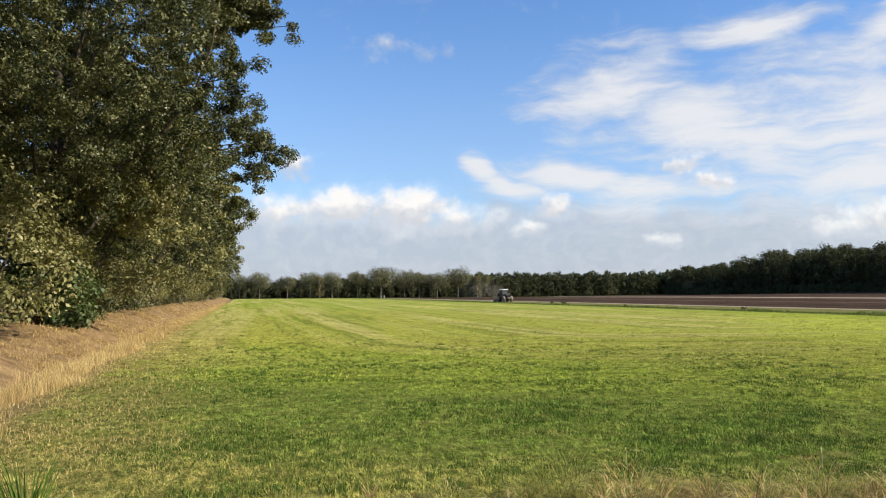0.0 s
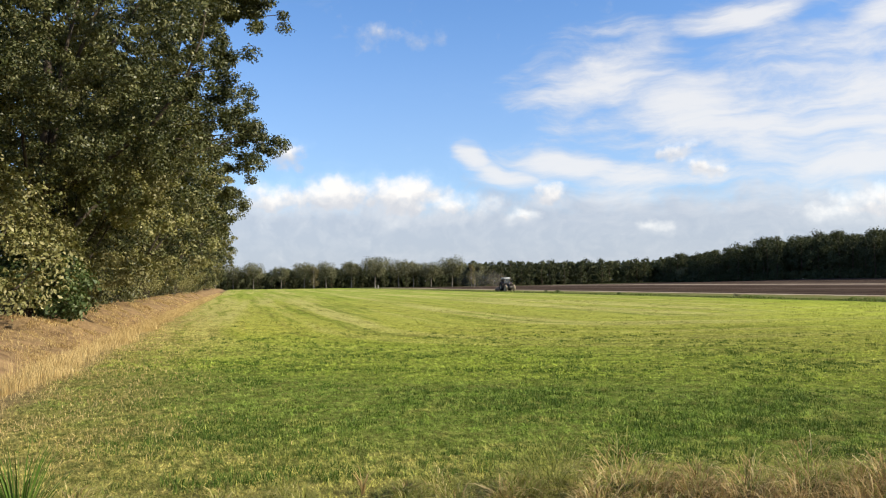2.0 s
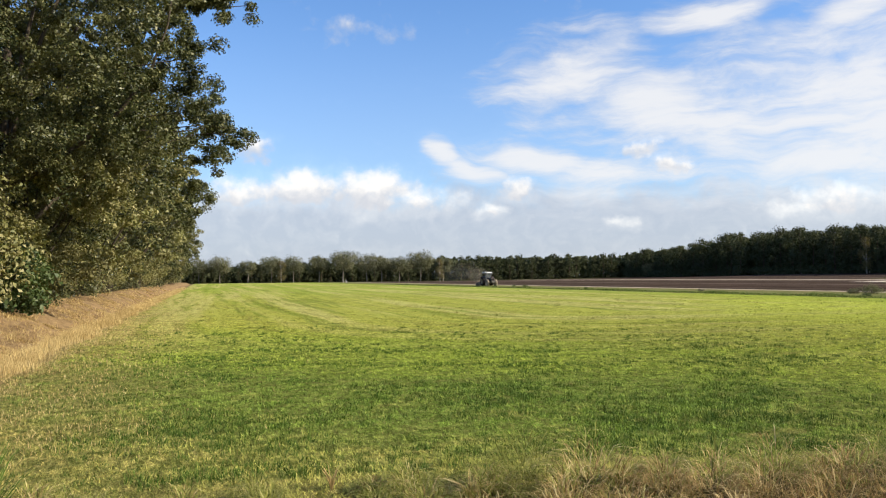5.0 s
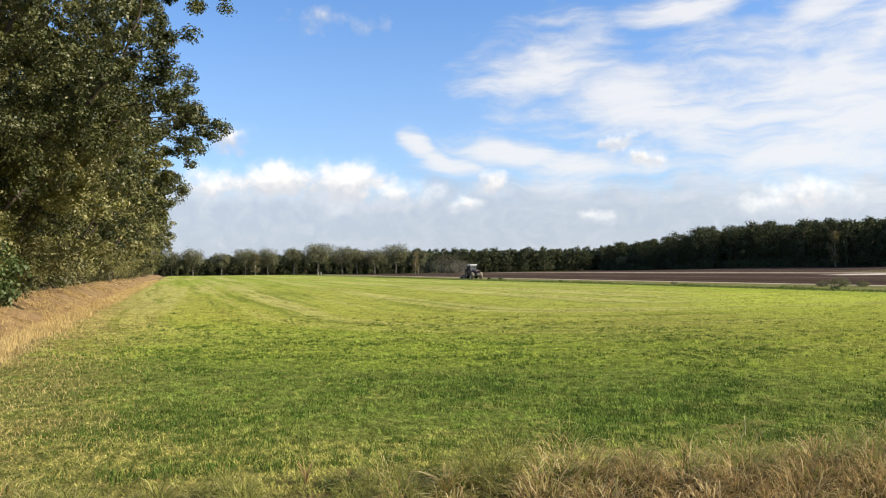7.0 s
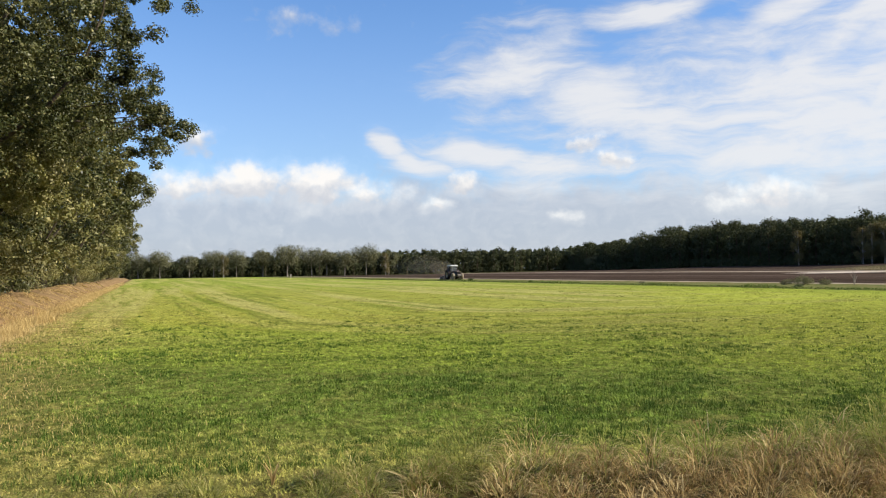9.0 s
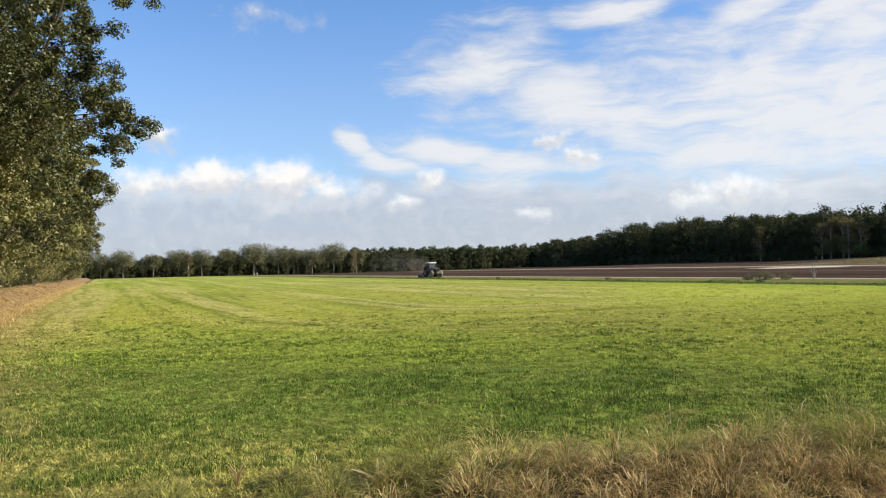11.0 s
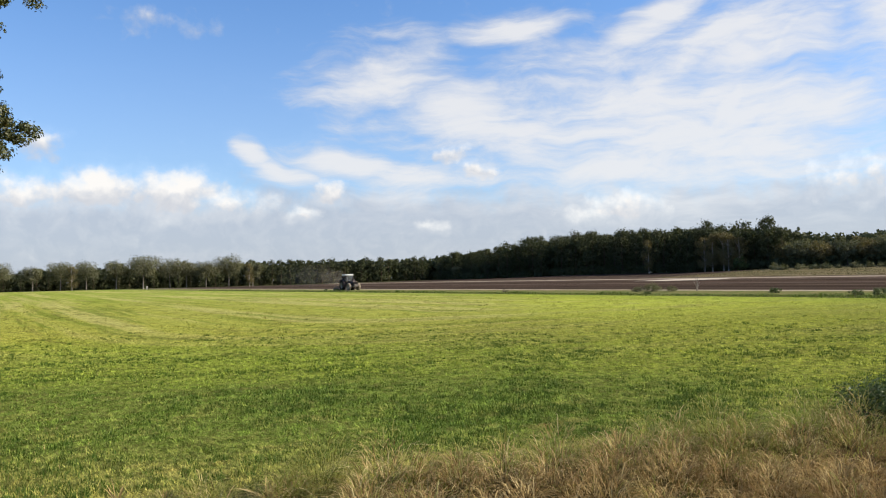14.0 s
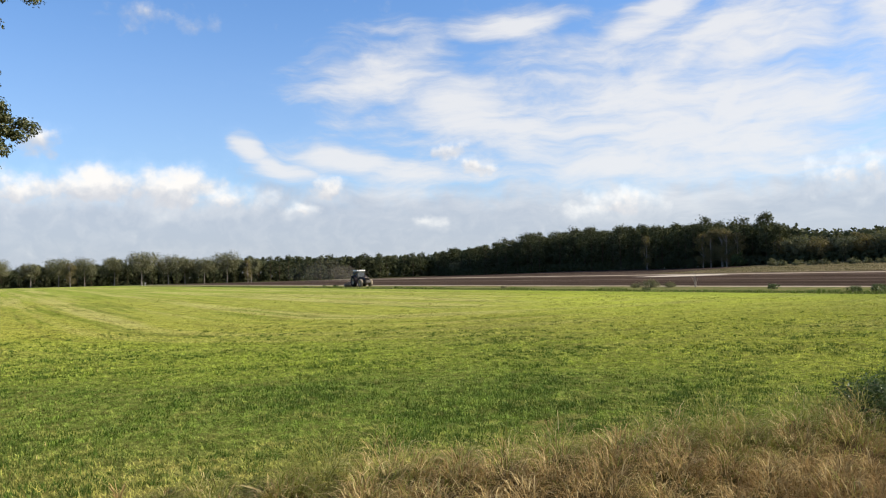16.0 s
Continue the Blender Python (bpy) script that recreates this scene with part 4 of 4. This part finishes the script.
    x, y = tx + rng.normal(0, 0.16, n), ty + rng.normal(0, 0.22, n)
    v, f = arched(rng, x, y, rng.uniform(0.06, 0.24, n), 0.003 + 0.0003 * y, rng.uniform(0, 6.28, n), rng.uniform(0.5, 1.8, n))
    pick = np.repeat(rng.uniform(0, 1, n) < 0.5, 3)
    tagged(part_np("bank_grass", v, f[pick], STRAW_BLADE), "withered straw tussocks on the brown bank", "grass", kind="stuff")
    tagged(part_np("bank_litter_grass", v, f[~pick], DRY_BLADE), "brown dead grass tussocks on the bank", "grass", kind="stuff")


grasses()


# ---- birches, shrubs and weeds ----
def birch(name, seed, height, label, group=""):
    rng = np.random.default_rng(seed)
    tree = new(name)
    line = bent_line(rng, (0, 0, -0.3), (rng.normal(0, 0.4), rng.normal(0, 0.4), height * 0.95), 7, 0.25)
    v, f = tube_arrays(line, np.linspace(0.20, 0.04, 7), 7)
    part_np("trunk", v, f, BIRCH_BARK, tree, "pale birch trunk", True)
    ends = []
    for i in range(22):
        z = height * rng.uniform(0.14, 0.98)
        a, r = rng.uniform(0, 6.28), height * 0.16 * rng.uniform(0.3, 1.1)
        base = line[min(int(z / height * 6 * 0.85), 6)]
        end = np.array((base[0] + math.cos(a) * r, base[1] + math.sin(a) * r, z))
        ends.append(end)
        v, f = tube_arrays(bent_line(rng, base, end, 4, 0.15), np.linspace(0.05, 0.015, 4), 5)
        part_np("limb", v, f, BIRCH_BARK, tree)
    v, f = clump_leaves(rng, np.array(ends), rng.uniform(0.8, 1.6, len(ends)), 110, 0.40, 0.95)
    part_np("crown", v, f, BROWN_LEAF, tree, "thin brownish autumn leaves")
    return tagged(tree, label, "birch tree", group)


def weed(name, seed, count, height, width, droop, material, label):
    """A single tall plant of arching leaves on the verge."""
    rng = np.random.default_rng(seed)
    plant = new(name)
    for i in range(count):
        one = np.zeros(1)
        bearing = np.array([6.283 * i / count + rng.normal(0, 0.3)])
        v, f = arched(rng, one, one, np.array([height * rng.uniform(0.6, 1.1)]), np.array([width * rng.uniform(0.7, 1.2)]), bearing, np.array([droop * rng.uniform(0.6, 1.3)]))
        part_np("leaf", v, f, material, plant)
    return tagged(plant, label, "weed")


def small_plants():
    rng = np.random.default_rng(77)
    first = birch("birch_tree", 71, 12.0, "slim pale-stemmed birch before the dark pine wood", "birches at the wood edge")
    place(first, 202.5, 197.0)
    for x, y, s in ((202.0, 172.0, 0.95), (201.5, 168.5, 1.02), (202.5, 165.0, 1.05), (201.0, 162.0, 0.98), (203.0, 159.5, 0.9)):
        again(first, x, y, rng.uniform(0, 6.28), s)
    again(first, 103.0, 338.0, 1.0, 0.85)
    again(first, 32.0, 338.0, 2.0, 0.8)
    place(bush("bright_shrub", 72, 4.2, 4.0, GREEN_LEAF, 0.5, 22, 40, "fresh green shrub beside the birches"), 200.5, 157.0)
    low = bush("low_shrub", 73, 3.4, 1.7, FAR_LEAF, 0.4, 18, 34, "low grey-green shrub on the rough bank", group="low shrubs on the bank")
    place(low, 188.0, 136.0)
    for i in range(16):
        again(low, 188.0 + rng.normal(0, 1.5), 134.0 - 2.4 * i, rng.uniform(0, 6.28), rng.uniform(0.5, 0.85))
    dead = bush("field_edge_shrub", 74, 3.4, 1.25, FAR_LEAF, 0.15, 30, 60, "low dull olive shrub at the edge of the ploughed land", group="low shrubs at the field edge")
    place(dead, 54.0, 52.1, 0, 0.55)
    for x, y, s in ((55.0, 50.7, 0.36), (53.4, 53.4, 0.34), (50.0, 70.0, 0.22)):
        again(dead, x, y, rng.uniform(0, 6.28), s)
    ditch = bush("ditch_shrub", 75, 2.4, 0.9, GREEN_LEAF, 0.16, 18, 60, "dark green low shrub beside the field drain", group="low shrubs along the drain")
    place(ditch, 47.5, 27.0, 0, 0.5)
    for x, y, s in ((52.5, 38.0, 0.4), (47.2, 46.0, 0.25), (47.0, 90.0, 0.3), (47.6, 28.6, 0.4), (51.0, 119.0, 0.35), (51.5, 125.0, 0.3)):
        again(ditch, x, y, rng.uniform(0, 6.28), s)
    place(bush("verge_shrub", 76, 1.4, 0.36, GREEN_LEAF, 0.045, 26, 220, "dark green leafy weed mound on the verge"), 9.45, 5.0)
    place(weed("withered_dock", 81, 26, 0.30, 0.030, 1.2, STRAW_BLADE, "withered plant with pale broad dry leaves on the verge"), 2.02, 5.84)
    place(weed("brown_dock", 82, 20, 0.30, 0.010, 0.6, DRY_BLADE, "upright red-brown withered dock stalk on the verge"), 1.03, 6.45)
    place(weed("pale_grass_tuft", 83, 22, 0.46, 0.010, 0.25, GREEN_TUFT, "upright pale green grass tuft on the verge"), 4.15, 5.68)
    place(weed("dry_stalk", 84, 7, 0.40, 0.020, 0.9, STRAW_BLADE, "bleached curled dry stalk on the verge"), 3.3, 4.75)
    first_post = tagged(new("field_post"), "short pale wooden post at the end of the meadow", "post", "posts at the meadow's end")
    v, f = tube_arrays([(0, 0, -0.2), (0, 0, 1.15), (0, 0, 1.2)], (0.09, 0.085, 0.03), 7)
    part_np("shaft", v, f, BIRCH_BARK, first_post)
    place(first_post, 49.0, 275.0)
    again(first_post, 47.5, 268.0, 1.0, 1.0), again(first_post, 50.5, 290.0, 2.0, 1.0)
    place(weed("roadside_grass", 85, 110, 0.95, 0.011, 0.5, CLOVER_BLADE, "tall green grass clump beside the lane"), -1.3, 5.45)
    # withered rough pasture before the wood
    n = 9000
    x, y = rng.uniform(150, 203, n), rng.uniform(62, 146, n)
    v, f = blades(rng, x, y, rng.uniform(0.10, 0.40, n) * (0.6 + 0.4 * np.sin(x * 0.5 + np.sin(y * 0.3) * 2)), np.full(n, 0.16), rng.uniform(0.3, 1.2, n), 2)
    tagged(part_np("rough_pasture", v, f, PASTURE_BLADE), "withered brown rough pasture before the wood", "grass", kind="stuff")
    bare_weed = tagged(new("bare_weed"), "tall bare withered weed stalk at the field edge", "weed")
    for dx, dz in ((0.25, 1.3), (-0.35, 1.0), (0.5, 0.8), (-0.1, 1.5)):
        v, f = tube_arrays([(0, 0, -0.1), (dx * 0.3, 0, dz * 0.5), (dx, 0.1, dz)], (0.03, 0.025, 0.012), 5)
        part_np("stalk", v, f, GREY_BARK, bare_weed)
    place(bare_weed, 56.5, 49.0)
    # rank grass along the drain
    n = 16000
    y = 18 * (190 / 18) ** rng.uniform(0, 1, n)
    x = 46.2 + rng.normal(0, 0.7, n) + 0.3 * np.sin(y * 0.4)
    tall = 0.45 + 0.55 * np.clip(np.sin(y * 0.31 + 2 * np.sin(y * 0.11)) + 0.5 * np.sin(y * 1.3), 0, 1)
    v, f = blades(rng, x, y, rng.uniform(0.08, 0.34, n) * tall, 0.03 + 0.0006 * y, rng.uniform(0.3, 0.9, n), 2)
    tagged(part_np("drain_grass", v, f, RANK_BLADE), "rank dark green grass along the field drain", "grass", kind="stuff")


small_plants()


# ---- tractor ----
PAINT = plain("tractor_paint", (0.050, 0.033, 0.027), 0.6, 0.25)
ROOF_PAINT = plain("cab_roof_paint", (0.74, 0.72, 0.68), 0.6, 0.3)
RUBBER = plain("tyre_rubber", (0.030, 0.026, 0.022), 0.95, 0.08)
RIM = plain("rim_paint", (0.42, 0.34, 0.24), 0.7, 0.2)
STEEL = plain("worn_steel", (0.16, 0.14, 0.12), 0.5, 0.5, 0.6)


def cab_glass():
    n = Nodes("cab_glass", 0.05, 0.6)
    n.bsdf.inputs["Transmission Weight"].default_value = 0.75
    return n.colour((0.28, 0.31, 0.32))


GLASS = cab_glass()
# front tyres take a much paler rubber than the rear ones
PALE_RUBBER = plain("pale_rubber", (0.30, 0.245, 0.175), 0.95, 0.05)


def box(bm, x0, x1, y0, y1, z0, z1, bevel=0.03):
    made = bmesh.ops.create_cube(bm, size=1.0, matrix=Matrix.Translation(((x0 + x1) / 2, (y0 + y1) / 2, (z0 + z1) / 2)) @ Matrix.Diagonal((x1 - x0, y1 - y0, z1 - z0, 1)))
    edges = {e for v in made["verts"] for e in v.link_edges}
    bmesh.ops.bevel(bm, geom=list(edges), offset=bevel, segments=2, affect="EDGES", profile=0.5)
    return bm


def ring(profile, steps):
    """A solid turned about the x axis from (x, radius) pairs."""
    verts, faces = [], []
    m = len(profile)
    for i in range(steps):
        a = 2 * math.pi * i / steps
        for x, r in profile:
            verts.append((x, r * math.cos(a), r * math.sin(a)))
    for i in range(steps):
        j = (i + 1) % steps
        for k in range(m):
            q = (k + 1) % m
            faces.append((i * m + k, i * m + q, j * m + q, j * m + k))
    return np.array(verts), np.array(faces)


def wheel(tractor, x, y, radius, width):
    hub = new("wheel")
    hub.parent = tractor
    hub.location = (x, y, radius)
    w, r = width / 2, radius
    tyre = ring([(-w, r * 0.60), (-w, r * 0.86), (-w * 0.8, r * 0.95), (w * 0.8, r * 0.95), (w, r * 0.86), (w, r * 0.60)], 28)
    lugs = []
    for i in range(22):
        bm = box(bmesh.new(), -w * 0.9, w * 0.05, -r * 0.035, r * 0.035, r * 0.93, r * 1.0, 0.004)
        side = 1 if i % 2 else -1
        bmesh.ops.transform(bm, matrix=pose(0, 0, 0, 360 * i / 22) @ Matrix.Diagonal((side, 1, 1, 1)) @ Matrix.Translation((0, 0, 0)), verts=bm.verts)
        bm.verts.index_update()
        lugs += [(np.array([v.co for v in bm.verts]), np.array([[v.index for v in f.verts] for f in bm.faces if len(f.verts) == 4]))]
        bm.free()
    v, f = join([tyre, *lugs])
    part_np("tyre", v, f, PALE_RUBBER if radius < 0.7 else RUBBER, hub)
    v, f = ring([(-w * 0.7, r * 0.61), (-w * 0.75, r * 0.52), (-w * 0.2, r * 0.42), (-w * 0.2, 0.03), (w * 0.2, 0.03), (w * 0.2, r * 0.42), (w * 0.75, r * 0.52), (w * 0.7, r * 0.61)], 24)
    part_np("rim", v, f, RIM, hub, "pale painted steel rim")
    return hub


def make_tractor():
    """Drives towards its own -y; the rear axle lies over the origin."""
    t = tagged(new("tractor"), "dark farm tractor with pale cab roof, working the field edge", "tractor")
    wheels = [wheel(t, sx * 0.86, 0.0, 0.86, 0.52) for sx in (-1, 1)] + [wheel(t, sx * 0.84, -2.45, 0.62, 0.42) for sx in (-1, 1)]
    bm = box(bmesh.new(), -0.40, 0.40, -3.15, -0.75, 0.95, 1.62, 0.12)
    for v in bm.verts:
        if v.co.z > 1.3:
            v.co.z -= 0.13 * max(0.0, (-0.75 - v.co.y) / 2.4)
            v.co.x *= 0.86
    part("bonnet", bm, PAINT, t, "dark painted sloping bonnet")
    part("grille", box(bmesh.new(), -0.30, 0.30, -3.19, -3.13, 1.0, 1.40, 0.02), RUBBER, t, "black front grille")
    for sx in (-1, 1):
        part("headlight", box(bmesh.new(), sx * 0.28 - 0.08, sx * 0.28 + 0.08, -3.21, -3.15, 1.40, 1.48, 0.015), RIM, t, "clear front headlight")
    part("chassis", box(bmesh.new(), -0.30, 0.30, -3.0, 0.45, 0.55, 1.0, 0.06), STEEL, t)
    part("front_axle", box(bmesh.new(), -0.75, 0.75, -2.56, -2.34, 0.52, 0.74, 0.04), STEEL, t)
    part("rear_axle", box(bmesh.new(), -0.75, 0.75, -0.16, 0.16, 0.70, 1.02, 0.05), STEEL, t)
    part("front_weight", box(bmesh.new(), -0.38, 0.38, -3.55, -3.2, 0.62, 0.98, 0.06), STEEL, t, "block of steel front weights")
    for sx in (-1, 1):
        pts = []
        for i in range(9):
            a = radians(-15 + 150 * i / 8)
            pts.append((math.cos(a) * -0.98, math.sin(a) * 0.98 + 0.86))
        verts, faces = [], []
        for y, z in pts:
            for dx, dz in ((0.56, 0), (1.16, -0.03), (1.16, -0.08), (0.56, -0.05)):
                verts.append((sx * dx, y, z + dz))
        for i in range(8):
            for k in range(4):
                q = (k + 1) % 4
                faces.append((i * 4 + k, i * 4 + q, i * 4 + 4 + q, i * 4 + 4 + k))
        part_np("fender", np.array(verts), np.array(faces), PAINT, t)
    part("cab_floor", box(bmesh.new(), -0.72, 0.72, -0.85, 0.62, 1.02, 1.32, 0.05), PAINT, t)
    for sx in (-1, 1):
        for y0, y1 in ((-0.85, -0.74), (-0.02, 0.06), (0.56, 0.66)):
            post, f = tube_arrays([(sx * 0.72, y0, 1.3), (sx * 0.66, (y0 + y1) / 2 + 0.03, 2.46)], (0.055, 0.05), 6)
            part_np("cab_post", post, f, PAINT, t)
        part("side_pane", box(bmesh.new(), sx * 0.685 - 0.008, sx * 0.685 + 0.008, -0.72, 0.52, 1.40, 2.42, 0.003), GLASS, t, "clear cab side glass")
    part("windscreen", box(bmesh.new(), -0.62, 0.62, -0.80, -0.785, 1.40, 2.42, 0.003), GLASS, t, "clear cab windscreen")
    part("rear_pane", box(bmesh.new(), -0.62, 0.62, 0.60, 0.615, 1.40, 2.42, 0.003), GLASS, t, "clear cab rear glass")
    part("cab_roof", box(bmesh.new(), -0.74, 0.74, -0.95, 0.72, 2.44, 2.68, 0.10), ROOF_PAINT, t, "pale rounded cab roof")
    part("driver_seat", box(bmesh.new(), -0.24, 0.24, 0.0, 0.48, 1.42, 1.60, 0.06), RUBBER, t)
    part("seat_back", box(bmesh.new(), -0.23, 0.23, 0.38, 0.50, 1.58, 2.15, 0.05), RUBBER, t)
    w, f = tube_arrays([(0.0, -0.62, 1.4), (0.0, -0.42, 1.78)], (0.03, 0.03), 6)
    part_np("steering_column", w, f, RUBBER, t)
    w, f = tube_arrays([(-0.46, -1.0, 1.3), (-0.46, -1.0, 2.45), (-0.46, -0.93, 2.6)], (0.055, 0.05, 0.045), 8)
    part_np("exhaust_pipe", w, f, STEEL, t, "upright steel exhaust pipe")
    for sx in (-1, 1):
        w, f = tube_arrays([(sx * 0.75, -0.86, 2.25), (sx * 1.05, -0.92, 2.25)], (0.015, 0.015), 5)
        mirror_arm = part_np("mirror_arm", w, f, RUBBER, t)
        part("mirror", box(bmesh.new(), sx * 1.1 - 0.09, sx * 1.1 + 0.09, -0.95, -0.90, 2.05, 2.38, 0.02), RUBBER, mirror_arm)
    return t, wheels


def make_cultivator():
    """The implement behind the tractor, in the tractor's own axes."""
    c = tagged(new("cultivator"), "dark mounted cultivator with tines behind the tractor", "farm implement")
    for y in (1.35, 1.85, 2.35):
        part("beam", box(bmesh.new(), -1.3, 1.3, y - 0.05, y + 0.05, 0.55, 0.66, 0.015), STEEL, c)
    for x in (-0.9, 0.9):
        part("frame_rail", box(bmesh.new(), x - 0.05, x + 0.05, 1.3, 2.4, 0.66, 0.75, 0.015), STEEL, c)
    part("headstock", box(bmesh.new(), -0.35, 0.35, 1.05, 1.35, 0.55, 1.25, 0.05), STEEL, c)
    for i in range(12):
        x, y = -1.2 + 0.218 * i, (1.35, 1.85, 2.35)[i % 3]
        w, f = tube_arrays([(x, y, 0.6), (x, y + 0.18, 0.35), (x, y + 0.05, 0.05), (x, y - 0.08, -0.05)], (0.03, 0.03, 0.035, 0.02), 5)
        part_np("tine", w, f, STEEL, c)
    v, f = ring([(-1.3, 0.02), (-1.3, 0.24), (1.3, 0.24), (1.3, 0.02)], 14)
    part_np("roller", v + np.array((0, 2.75, 0.24)), f, STEEL, c)
    return c


def make_dust():
    """Thin dust that hangs behind the working tines, in loose flakes."""
    n = Nodes("dust", 1.0, 0.0)
    n.colour((0.55, 0.47, 0.38))
    clear = n.add("ShaderNodeBsdfTransparent")
    m = n.add("ShaderNodeMixShader")
    m.inputs[0].default_value = 0.045
    n.link(clear.outputs[0], m.inputs[1]), n.link(n.bsdf.outputs[0], m.inputs[2])
    n.link(m.outputs[0], n.nt.nodes["Material Output"].inputs[0])
    rng = np.random.default_rng(91)
    flakes = []
    for i in range(7):
        d = 2.5 + 17.0 * (i / 6) ** 1.2
        r = 0.9 + 0.09 * d
        c = np.array((rng.normal(0, 0.5 + 0.05 * d), d, r * rng.uniform(0.9, 1.5)))
        a, tilt = rng.normal(0.4, 0.4), rng.normal(0, 0.3)
        u = np.array((math.cos(a), -math.sin(a), 0.0))
        w = np.array((0.0, math.sin(tilt), math.cos(tilt)))
        k = np.arange(12) * math.pi / 6
        rr = r * rng.uniform(0.8, 1.2, 12)
        rim = c + np.outer(np.cos(k) * rr * 1.5, u) + np.outer(np.sin(k) * rr * 0.8, w)
        flakes.append((rim, np.arange(12)[None, :]))
    v, f = join(flakes)
    return tagged(part_np("dust_plume", v, f, n.mat), "thin pale dust drifting behind the tractor", "dust", kind="stuff")


tractor, tractor_wheels = make_tractor()
dust = make_dust()
cultivator = make_cultivator()


def motions():
    """The tractor drives along the meadow's far side towards the lane."""
    def along(t):
        return 155.2 - 2.56 * t
    times = [0, 4, 8, 12, 16]
    for thing in (tractor, cultivator, dust):
        walk(thing, [(t, pose(53.0, along(t), 0.0)) for t in times])
    for i, hub in enumerate(tractor_wheels):
        x, y, radius = hub.location
        rows = []
        for k in range(65):
            t = k * 0.25
            rows.append((t, pose(x, y, radius, math.degrees(2.56 * t / radius))))
        walk(hub, rows)


motions()
